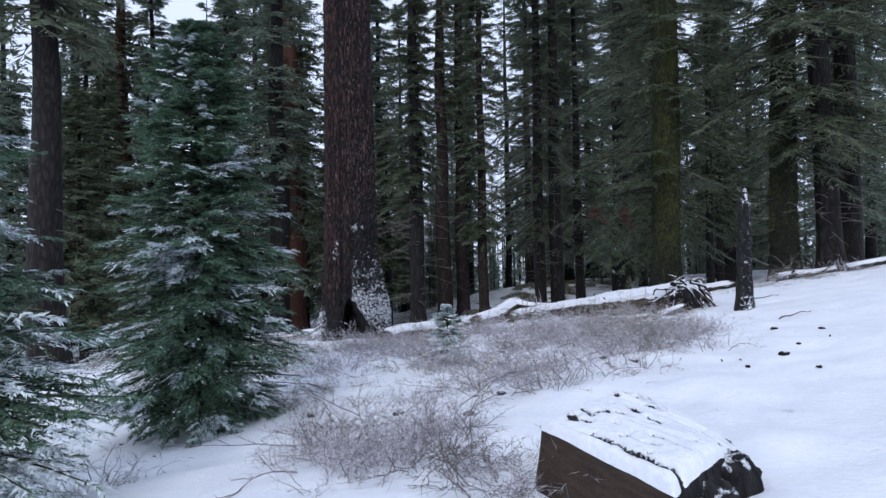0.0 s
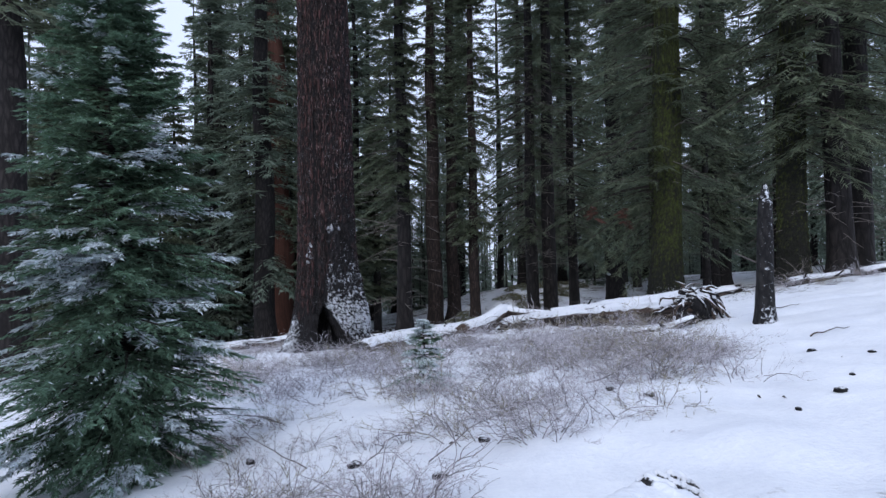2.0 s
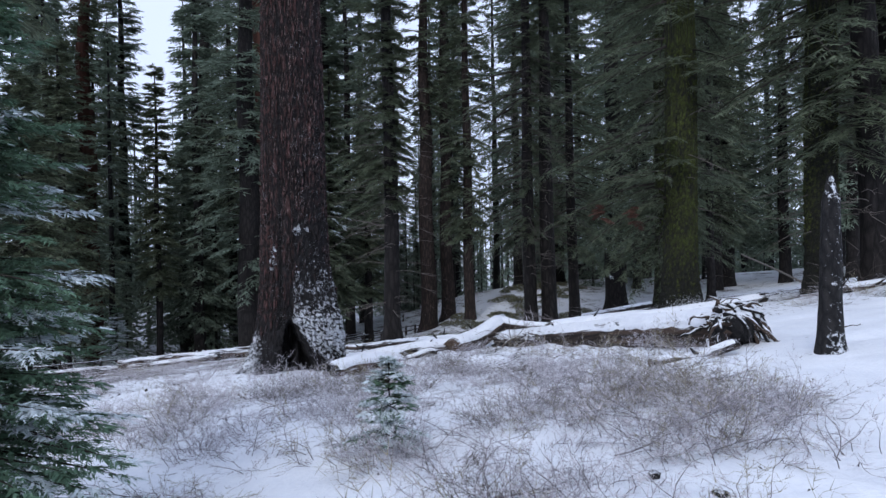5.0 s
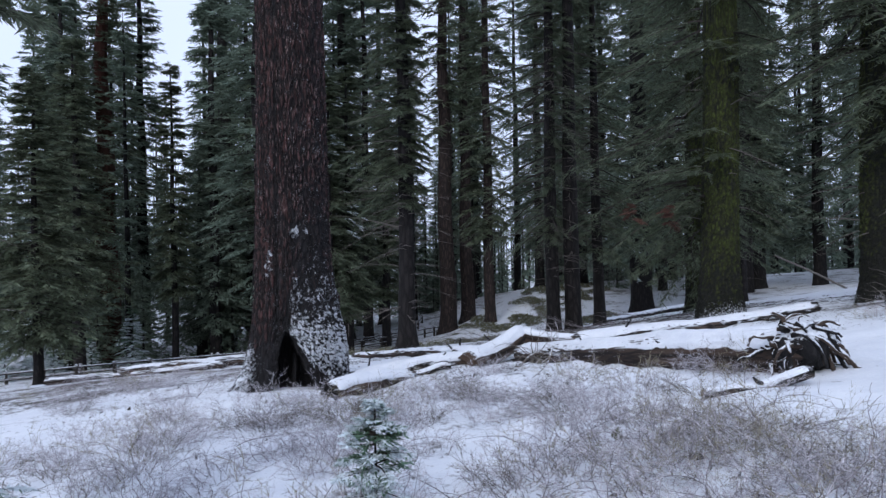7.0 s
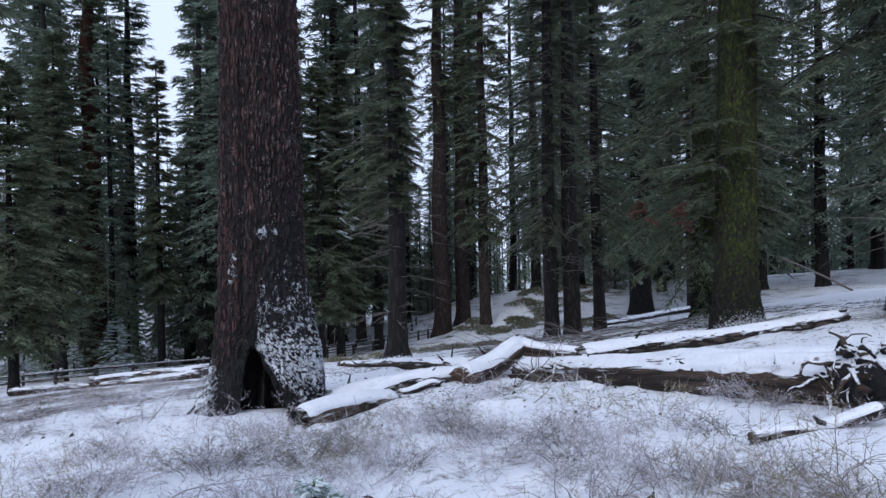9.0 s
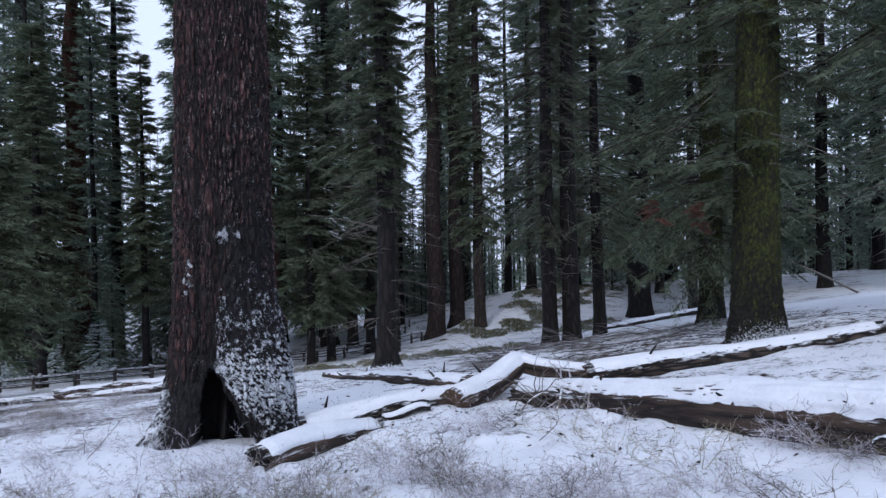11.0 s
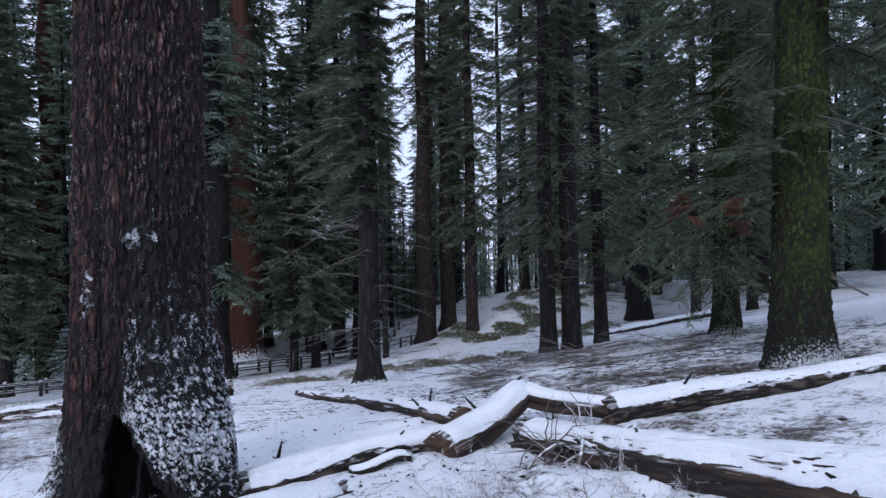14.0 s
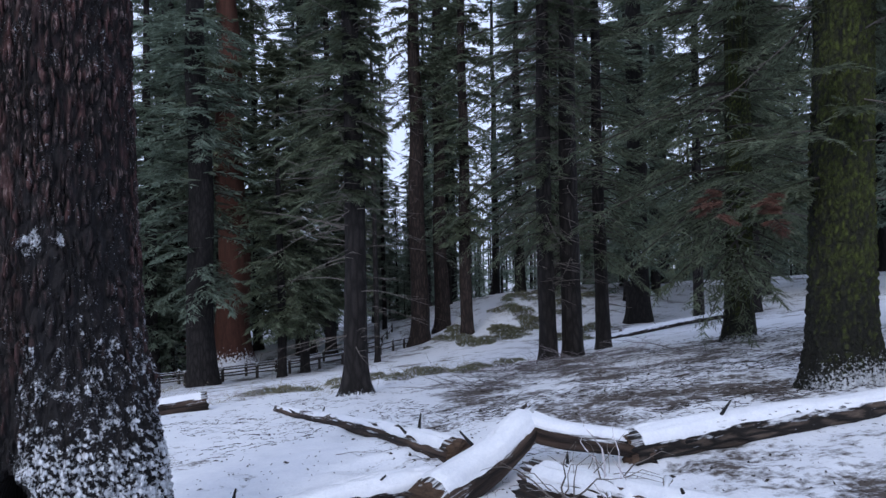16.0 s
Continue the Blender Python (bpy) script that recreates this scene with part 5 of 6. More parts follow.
# --- thin dead branches fallen among the shrubs
def fallen_branch(x, y, length, az, rise, seed):
    r = np.random.default_rng(seed)
    a0, a1, ra, rb = [], [], [], []
    queue = [(np.array([x, y, gz(x, y) + 0.02]), radians(az), rise, length, 0.009 * max(1.0, length / 1.1), 0)]
    while queue:
        p, turn, up, ln, w, lev = queue.pop()
        n = 8 - 2 * lev
        for k in range(n):
            e = p + np.array([math.cos(turn), math.sin(turn), up]) * ln / n
            e[2] = max(e[2], gz(e[0], e[1]) + 0.008)
            a0.append(p); a1.append(e); ra.append(w * (1 - 0.7 * k / n)); rb.append(w * (1 - 0.7 * (k + 1) / n))
            if lev < 2 and k > 0 and r.random() < 0.75:
                queue.append((e, turn + r.choice([-1, 1]) * r.uniform(0.4, 0.9), up * 0.4 + r.uniform(-0.1, 0.5), ln * r.uniform(0.25, 0.45), w * 0.5, lev + 1))
            p, turn, up = e, turn + r.normal(0, 0.22), up - 0.30 / n + r.normal(0, 0.08)
    v, q, t = twigs_mesh(a0, a1, np.maximum(ra, 0.0016), np.maximum(rb, 0.0012))
    tagged(new("fallen_branch", mesh_from("fallen_branch", v, q, mats=[dead_stem])), "thin dark forked dead branch lying on the snow", "branch", "dead branches")


for k, (x, y, ln, az, rise) in enumerate(((0.15, 7.6, 0.9, 20, 0.6), (-1.1, 8.3, 1.2, 150, 0.3), (-0.5, 7.9, 1.0, 60, 0.35), (-1.6, 6.9, 1.1, 200, 0.2), (-0.4, 6.1, 0.9, -20, 0.4), (0.2, 5.6, 0.8, 80, 0.6), (-1.3, 5.6, 0.8, 190, 0.15),
                                          (0.55, 9.4, 1.0, 15, 0.5), (2.2, 10.2, 1.2, -15, 0.3), (1.0, 9.8, 0.9, 100, 0.5), (-1.9, 10.6, 1.2, 170, 0.3), (1.7, 12.6, 0.9, 30, 0.5), (3.2, 12.6, 1.1, 10, 0.4), (-2.4, 15.2, 1.2, 40, 0.3),
                                          (-4.9, 20.0, 0.9, 60, 0.7), (-5.3, 20.6, 0.8, 120, 0.5), (2.2, 18.2, 0.9, 30, 0.5), (5.0, 17.6, 1.0, 100, 0.5), (-0.6, 25.6, 1.0, -20, 0.2), (2.2, 27.6, 0.9, 60, 0.4), (4.6, 34.5, 2.0, 10, 0.1),
                                          (7.2, 35.5, 2.2, 170, 0.15), (9.6, 36.0, 1.8, 20, 0.15), (6.2, 38.5, 2.4, 30, 0.1), (8.3, 29.5, 1.6, -10, 0.15), (11.0, 33.0, 1.8, 160, 0.15))):
    fallen_branch(x, y, ln, az, rise, 700 + k)
scatter = np.random.default_rng(740)
for k in range(24):
    fallen_branch(scatter.uniform(2.5, 12.0), scatter.uniform(33.0, 44.0), scatter.uniform(1.4, 3.2), scatter.choice([0, 180]) + scatter.normal(8, 24), scatter.uniform(0.05, 0.2), 740 + k)


# --- the black burnt snag
def burnt_stump(x, y):
    z = gz(x, y)
    ob = empty("burnt_stump", pose(x, y, z), "slim charred black stump flecked with snow", "stump")
    zs = np.concatenate([np.linspace(-0.2, 2.45, 60)])
    a = np.linspace(0, 2 * np.pi, 28, endpoint=False)
    Z, A = np.meshgrid(zs, a, indexing="ij")
    R = 0.165 + 0.05 * np.exp(-np.clip(Z, 0, 9) / 0.2) - 0.018 * Z + 0.05 * (fbm(np.cos(A) * 2, np.sin(A) * 2, Z * 2.2, 3, 3) - 0.5)
    R = R * np.where(Z > 2.15, 1 - 0.75 * (Z - 2.15) / 0.3 * (0.6 + 0.8 * vnoise(A * 1.5, A * 0, 0.0, 4)), 1)
    v = np.stack([R * np.cos(A) + 0.02 * Z, R * np.sin(A), Z + 0.22 * step(2.2, 2.45, Z) * (vnoise(np.cos(A) * 3, np.sin(A) * 3, 1.0, 8) - 0.3)], -1).reshape(-1, 3)
    v = np.vstack([v, [0.05, 0, 2.25]])
    k = np.arange(28)
    t = np.stack([np.full(28, len(v) - 1), 59 * 28 + k, 59 * 28 + (k + 1) % 28], -1)
    me = mesh_from("stump", v, grid_quads(60, 28, True), t, mats=[burnt], smooth=True)
    attribute(me, "snow", np.r_[(0.42 + 0.2 * step(0.5, 0.0, Z) + 0.3 * step(2.0, 2.4, Z)).ravel() * (0.6 + 0.4 * np.cos(A.ravel() + 1.3)), 0.5])
    part("stump", me, ob)


burnt_stump(6.22, 13.4)


# --- the remnant of a huge log beside the trail
def log_block():
    A_, B_, C_, D_ = np.array([0.68, 4.65]), np.array([1.20, 3.40]), np.array([1.88, 4.1]), np.array([1.76, 5.75])
    ob = empty("log_remnant", pose(0, 0, 0), "stout remnant of a charred log under grooved snow", "log")
    n, m = 90, 110
    U, V = np.meshgrid(np.linspace(0, 1, n), np.linspace(0, 1, m), indexing="ij")
    P = (A_ * (1 - U[..., None]) + B_ * U[..., None]) * (1 - V[..., None]) + (D_ * (1 - U[..., None]) + C_ * U[..., None]) * V[..., None]
    x, y = P[..., 0], P[..., 1]
    along_ = (x * 0.42 - y * 0.9)
    cross_ = (x * 0.9 + y * 0.42)
    ridge = fbm(cross_ * 9, along_ * 1.4, 0.0, 3, 12)
    top = 0.22 + 0.09 * np.sin(np.pi * np.clip(V * 0.9, 0, 1)) - 0.06 * V - 0.02 * U
    edge = np.minimum(np.minimum(U * 12, (1 - U) * 12), np.minimum(V * 26, (1 - V) * 7)).clip(0, 1)
    zt = top - 0.035 * (1 - edge) ** 2
    zt = zt + 0.05 * (ridge - 0.5)
    body = zt - 0.012
    v = np.stack([x, y, body], -1)
    rim = np.concatenate([v[:, 0], v[-1, 1:], v[-2::-1, -1], v[0, -2:0:-1]])
    k = len(rim)
    depth = np.linspace(0, 1, 9)[:, None]
    out = rim[None, :, :2] - P.mean((0, 1))
    jag = (0.07 * (fbm(rim[None, :, 0] * 5, rim[None, :, 1] * 5, depth * 5, 3, 4) - 0.62) - 0.03) * step(0.0, 0.3, depth)
    wall_xy = rim[None, :, :2] + out / np.linalg.norm(out, axis=-1, keepdims=True) * (-jag)[..., None]
    wall_z = rim[None, :, 2] - depth * 0.85
    wall = np.concatenate([wall_xy + 0 * wall_z[..., None], wall_z[..., None]], -1)
    idx_top = grid_quads(n, m)
    w0 = len(v.reshape(-1, 3))
    verts = np.vstack([v.reshape(-1, 3), wall.reshape(-1, 3)])
    q2 = grid_quads(9, k, True) + w0
    fi = np.concatenate([np.full(len(idx_top), 1), np.where((np.arange(len(q2)) % k) < n, 0, 1)])
    me = mesh_from("wood", verts, np.vstack([idx_top, q2]), mats=[block_wood, burnt], index=fi, smooth=False)
    attribute(me, "snow", np.zeros(len(verts)))
    part("wood", me, ob, "dark brown wood with a charred end")
    groove = step(0.535, 0.60, fbm(cross_ * 22, along_ * 8.0, 3.0, 4, 19)) * step(0.42, 0.52, fbm(x * 2.2, y * 2.2, 5.0, 2, 29)) * step(0.04, 0.10, V) * step(0.99, 0.9, U)
    for u0, u1, v0, w_ in ((0.34, 1.05, 0.10, 0.022), (0.02, 0.24, 0.27, 0.02), (0.45, 0.62, 0.55, 0.016), (0.1, 0.2, 0.5, 0.02), (0.62, 0.95, 0.36, 0.015)):
        mid = v0 + 0.012 * (vnoise(U * 14, U * 0, 0.0, 5) - 0.5) * 2
        groove = np.maximum(groove, np.exp(-(((V - mid) / w_) ** 2)) * step(u0, u0 + 0.04, U) * step(u1, u1 - 0.04, U) * (0.75 + 0.5 * vnoise(U * 22, V * 30, 0.0, 9)))
    lie = zt + 0.036 - 0.035 * np.clip(groove, 0, 1) - 0.055 * (1 - (edge * 2.2).clip(0, 1)) ** 2
    lie = lie + 0.03 * (fbm(x * 3, y * 3, 0.0, 2, 2) - 0.5) + 0.014 * (fbm(cross_ * 22, along_ * 9, 0.0, 2, 6) - 0.5)
    cover = mesh_from("snow", np.stack([x, y, lie], -1).reshape(-1, 3), idx_top, mats=[block_snow], smooth=True)
    attribute(cover, "bare", (0.85 * np.clip(groove, 0, 1)).ravel())
    part("snow", cover, ob, "snow with dark grooves showing through")
    for cx, cy, cz, sx, sy, sz in ((1.69, 3.94, -0.04, 0.20, 0.18, 0.29), (1.82, 4.24, 0.15, 0.05, 0.06, 0.06), (1.50, 3.70, -0.10, 0.17, 0.14, 0.27), (1.33, 3.53, -0.14, 0.13, 0.11, 0.26)):
        UU, VV = np.meshgrid(np.linspace(0, np.pi, 30), np.linspace(0, 2 * np.pi, 44, endpoint=False), indexing="ij")
        nx, ny, nz = np.sin(UU) * np.cos(VV), np.sin(UU) * np.sin(VV), np.cos(UU)
        RR = 0.72 + 0.5 * fbm(nx * 1.8 + cx * 9, ny * 1.8, nz * 1.8, 4, 7) + 0.22 * (fbm(nx * 6 + cx * 9, ny * 6, nz * 4, 3, 8) - 0.5)
        kk = [np.sign(c_) * np.abs(c_) ** 0.75 for c_ in (nx, ny, nz)]
        vv = np.stack([cx + RR * kk[0] * sx, cy + RR * kk[1] * sy, cz + RR * kk[2] * sz], -1).reshape(-1, 3)
        km = mesh_from("knob", vv, grid_quads(30, 44, True), mats=[burnt], smooth=True)
        attribute(km, "snow", 0.52 * step(0.4, 0.8, (vv[:, 2] - cz) / sz))
        part("knob", km, ob, "charred black knob at the broken end")


log_block()


# ---------------------------------------------------------------- rail fence
def rail_fence(points, label):
    ob = empty("rail_fence", pose(0, 0, 0), label, "fence", "rail fences")
    pts = np.array(points, float)
    seg = np.r_[0, np.cumsum(np.linalg.norm(np.diff(pts, axis=0), axis=1))]
    s = np.arange(0, seg[-1], 2.7)
    px, py = np.interp(s, seg, pts[:, 0]), np.interp(s, seg, pts[:, 1])
    pz = land(px, py)
    v, q, t = tube_rings([(0, 0, -0.3), (0, 0, 0.6), (0, 0, 1.16), (0, 0, 1.2)], [0.13, 0.12, 0.12, 0.09], 7)
    post = mesh_from("post", v, q, t, mats=[fence_wood])
    attribute(post, "snow", step(1.12, 1.18, v[:, 2]) * 0.9)
    for x, y, z in zip(px, py, pz):
        p = part("post", post, ob)
        p.matrix_basis = pose(x, y, z, 0, 0, (x * 77) % 90)
    for i in range(len(s) - 1):
        for hgt in (0.5, 0.98):
            a, b = np.array([px[i], py[i], pz[i] + hgt]), np.array([px[i + 1], py[i + 1], pz[i + 1] + hgt])
            v, q, t = tube_rings([a, (a + b) / 2 - [0, 0, 0.02], b], [0.07, 0.075, 0.07], 6)
            me = mesh_from("rail", v, q, t, mats=[fence_wood])
            zc = np.r_[np.repeat([a[2], (a[2] + b[2]) / 2 - 0.02, b[2]], 6), a[2], b[2]]
            attribute(me, "snow", 0.8 * step(0.02, 0.05, v[:, 2] - zc))
            part("rail", me, ob)


rail_fence([(-44, 50), (-33, 55.5), (-24, 60.5), (-14.6, 64.5), (-8.5, 68.5), (-4.2, 74), (-1.6, 80), (0.5, 92)], "split-rail fence of grey wood along a trail")
rail_fence([(-46, 54), (-35, 60), (-25, 65), (-16, 69), (-11, 72.5), (-7.5, 77.5), (-5, 84), (-3.4, 94)], "split-rail fence of grey wood on the far side of a trail")


# ---------------------------------------------------------------- shrubs
def shrub_mesh(seed, radius, height, stems, mat, flat=0.6):
    """A tangle of bent stems; the finest twigs are flat slivers."""
    r = np.random.default_rng(seed)
    a0, a1, ra, rb, f0, f1, m0, m1 = [], [], [], [], [], [], [], []
    queue = []
    for i in range(stems):
        az = r.uniform(0, 2 * np.pi)
        tilt = r.uniform(0.2, 1.35)
        d = np.array([math.cos(az) * math.sin(tilt), math.sin(az) * math.sin(tilt), math.cos(tilt) * flat + 0.12])
        p = np.array([math.cos(az), math.sin(az), 0]) * radius * 0.6 * r.random() + np.array([0, 0, -0.06])
        queue.append((p, d / np.linalg.norm(d), height * r.uniform(0.5, 1.25), 0.0062, 0))
    while queue:
        p, d, ln, w, lev = queue.pop()
        if lev == 2:
            f0.append(p); f1.append(p + d * ln)
            continue
        steps = (5, 3)[lev]
        for k in range(steps):
            e = p + d * ln / steps
            if e[2] < 0.01:
                e[2] = 0.015
            if lev:
                m0.append(p); m1.append(e)
            else:
                a0.append(p); a1.append(e); ra.append(w * (1 - 0.7 * k / steps)); rb.append(w * (1 - 0.7 * (k + 1) / steps))
            for _ in range(2 + 2 * lev):
                if r.random() < (0.7 if lev == 0 else 0.55):
                    nd = d + r.normal(0, 0.6, 3)
                    queue.append((e, nd / np.linalg.norm(nd), ln * r.uniform(0.25, 0.5) * (1.3 if lev else 1), w * 0.5, lev + 1))
            p = e
            d = d + r.normal(0, 0.34, 3) + np.array([0, 0, -0.05])
            d /= np.linalg.norm(d)
    v, q, t = twigs_mesh(a0, a1, np.maximum(ra, 0.0016), np.maximum(rb, 0.0012))
    f0, f1 = np.array(f0), np.array(f1)
    f1[:, 2] = np.maximum(f1[:, 2], 0.01)
    w = np.cross(f1 - f0, r.normal(0, 1, f0.shape))
    w *= 0.0028 / np.linalg.norm(w, axis=1)[:, None]
    fv = np.stack([f0 - w, f0 + w, f1], 1).reshape(-1, 3)
    m0, m1 = np.array(m0), np.array(m1)
    w = np.cross(m1 - m0, r.normal(0, 1, m0.shape))
    w *= 0.0022 / np.linalg.norm(w, axis=1)[:, None]
    mv = np.stack([m0 - w, m0 + w, m1 + 0.7 * w, m1 - 0.7 * w], 1).reshape(-1, 3)
    dark = len(q)
    q = np.vstack([q, len(v) + len(fv) + np.arange(len(mv)).reshape(-1, 4)])
    return mesh_from("shrub", np.vstack([v, fv, mv]), q, len(v) + np.arange(len(fv)).reshape(-1, 3), mats=[mat, dead_stem],
                     index=np.concatenate([np.ones(dark, int), np.zeros(len(q) - dark + len(fv), int)]))


SHRUB = "low bare shrub of fine grey twigs in the snow"
shrubs = [shrub_mesh(200 + k, 0.6, (0.55, 0.65, 0.5, 0.6, 0.55, 0.55)[k], (12, 12, 12, 12, 5, 5)[k], (twig_mat, twig_mat, dead_twig, tan_twig, twig_mat, tan_twig)[k]) for k in range(6)]
rng = np.random.default_rng(31)
far_shrubs = []


def shrub(k, x, y, s, squash=1.0):
    ob = new("shrub", shrubs[k])
    ob.matrix_basis = Matrix.LocRotScale((x, y, gz(x, y)), Euler((rng.normal(0, 0.12), rng.normal(0, 0.12), rng.uniform(0, 6.28))), (s, s, s * squash))
    if y > 14.2:
        far_shrubs.append((k, np.array(ob.matrix_basis)))
        bpy.data.objects.remove(ob)
        return
    tagged(ob, SHRUB if k < 3 else "low bare shrub of dry yellowish twigs", "shrub", "bare shrubs")


AREAS = ((2.1, 11.6, 1.6, 2.6, 40), (0.2, 9.6, 2.2, 2.4, 26), (0.2, 14.5, 2.2, 2.6, 36), (3.3, 13.6, 1.4, 1.4, 26), (-2.6, 13.8, 2.6, 2.8, 24), (-1.5, 16.5, 2.0, 1.6, 14), (-0.55, 5.9, 0.75, 0.6, 12), (-0.2, 7.5, 1.5, 1.3, 14),
         (0.55, 6.7, 0.5, 0.5, 8), (0.45, 4.7, 0.12, 0.3, 4), (-1.6, 6.2, 0.6, 0.5, 3), (1.6, 17.2, 1.3, 1.4, 16), (-5.5, 17, 2.5, 3.0, 26), (4.0, 11.2, 0.6, 0.7, 14), (2.6, 8.9, 0.7, 0.5, 9), (-6, 12.5, 1.5, 2.5, 6), (3.4, 9.6, 0.9, 1.0, 12), (-4.2, 7.2, 0.9, 0.8, 6), (-9, 26, 4, 5, 22), (-4.5, 14, 2.5, 2.5, 26), (-2.5, 17, 2.2, 1.5, 18), (2.6, 15.2, 1.5, 1.2, 16), (2.6, 18.3, 0.9, 0.9, 14), (4.9, 16.4, 0.7, 0.8, 12), (1.2, 19.4, 0.5, 0.5, 4), (-8.5, 24, 2.5, 3, 26), (-11, 29, 3, 3, 20), (12.0, 20.6, 2.2, 0.9, 12), (1.1, 8.2, 0.9, 0.9, 8))
for cx, cy, sx, sy, n in AREAS:
    for _ in range(int(n * 1.35)):
        x, y = cx + rng.normal() * sx * 0.6, cy + rng.normal() * sy * 0.6
        if fbm(x * 0.9, y * 0.9, 0.0, 3, 41) < (0.48 if y < 9.5 else 0.43) or (x + 3) ** 2 + (y - 21) ** 2 < 4 or (0.6 < x < 2.6 and y < 7) or (x > 3.9 and y < 10.4) or (x > 4.9 and y < 12):
            continue
        shrub(int(rng.choice(4, p=(0.44, 0.30, 0.14, 0.12) if x < 2.6 else (0.36, 0.26, 0.12, 0.26))), x, y, rng.uniform(0.6, 1.15), rng.uniform(0.6, 0.95))


# --- dry growth before the fence
for cx, cy, sx, sy, n, s in ((-5.5, 41.5, 4, 2.4, 40, 1.5), (1.2, 45, 2.6, 2.4, 30, 1.5), (-16, 46, 5, 6, 16, 2.0), (-8.5, 28, 2.6, 3.5, 20, 1.2), (9.5, 78, 4.0, 7, 34, 1.5)):
    for _ in range(n):
        x, y = cx + rng.normal() * sx * 0.6, cy + rng.normal() * sy * 0.6
        shrub(int(rng.choice((4, 5, 5))), x, y, s * rng.uniform(0.7, 1.2), 0.5)


# --- the shrubs further off, as one
def shrub_cover(pieces):
    vs, qs, ts, qi, ti, off = [], [], [], [], [], 0
    for k, m in pieces:
        me = shrubs[k]
        co = np.empty(len(me.vertices) * 3, np.float32)
        me.vertices.foreach_get("co", co)
        lp = np.empty(len(me.loops), np.int32)
        me.loops.foreach_get("vertex_index", lp)
        total = np.empty(len(me.polygons), np.int32)
        me.polygons.foreach_get("loop_total", total)
        nq = int((total == 4).sum())
        vs.append(co.reshape(-1, 3) @ m[:3, :3].T + m[:3, 3])
        qs.append(lp[:4 * nq].reshape(-1, 4) + off)
        ts.append(lp[4 * nq:].reshape(-1, 3) + off)
        qi.append(np.full(nq, k))
        ti.append(np.full(len(total) - nq, k))
        off += len(co) // 3
    me = mesh_from("shrub_cover", np.vstack(vs), np.vstack(qs), np.vstack(ts), mats=[s.materials[0] for s in shrubs], index=np.concatenate(qi + ti))
    tagged(new("shrub_cover", me), "low bare grey shrubs covering the snow between the trunks", "shrubs", kind="stuff")


shrub_cover(far_shrubs)


# --- low evergreen bushes on the far slope
def bush_mesh(seed):
    r = np.random.default_rng(seed)
    n = 420
    az, u = r.uniform(0, 2 * np.pi, n), r.random(n)
    rad = np.sqrt(r.random(n)) * 1.3
    c = np.stack([rad * np.cos(az), rad * np.sin(az), 0.75 * (1 - (rad / 1.5) ** 2) * u ** 0.4], -1)
    d = r.normal(0, 1, (n, 3)) + c * [0.6, 0.6, 1.5]
    d /= np.linalg.norm(d, axis=1)[:, None]
    w = np.cross(d, r.normal(0, 1, (n, 3)))
    w /= np.linalg.norm(w, axis=1)[:, None]
    v = np.stack([c - w * 0.06, c + w * 0.06, c + d * r.uniform(0.15, 0.4, n)[:, None]], 1).reshape(-1, 3)
    st, sq, _ = twigs_mesh(np.zeros((24, 3)), c[:24], 0.02, 0.006)
    return mesh_from("low_bush", np.vstack([v, st]), sq + len(v), np.arange(len(v)).reshape(-1, 3), mats=[brush, dark_twig, snow_crumbs],
                     index=np.concatenate([np.ones(len(sq), int), np.where(r.random(n) < 0.08, 2, 0)]))


bushes = [bush_mesh(k) for k in (601, 602)]
for cx, cy, sx, sy, n in ((7.5, 72, 3.2, 2.6, 36), (10.5, 81, 5.0, 5, 24), (13, 91, 5, 6, 16), (3.5, 78, 1.5, 5, 8), (13, 63, 3, 4, 8), (0.4, 44.4, 2.8, 1.3, 26), (-4.5, 41.8, 2.0, 1.2, 10)):
    for _ in range(n):
        x, y = cx + rng.normal() * sx * 0.7, cy + rng.normal() * sy * 0.7
        if y > 72 and abs(x - 6.0 - 0.17 * (y - 75)) < 1.0:
            continue
        ob = new("low_bush", bushes[int(rng.integers(2))])
        k = rng.uniform(0.3, 1.0) * (1.0 if y > 55 else 0.55)
        ob.matrix_basis = Matrix.LocRotScale((x, y, gz(x, y) - 0.03), Euler((0, 0, rng.uniform(0, 6.28))), (k, k, k * rng.uniform(0.6, 1.0)))
        tagged(ob, "low dark evergreen bush dusted with snow", "bush", "low bushes on the slope")


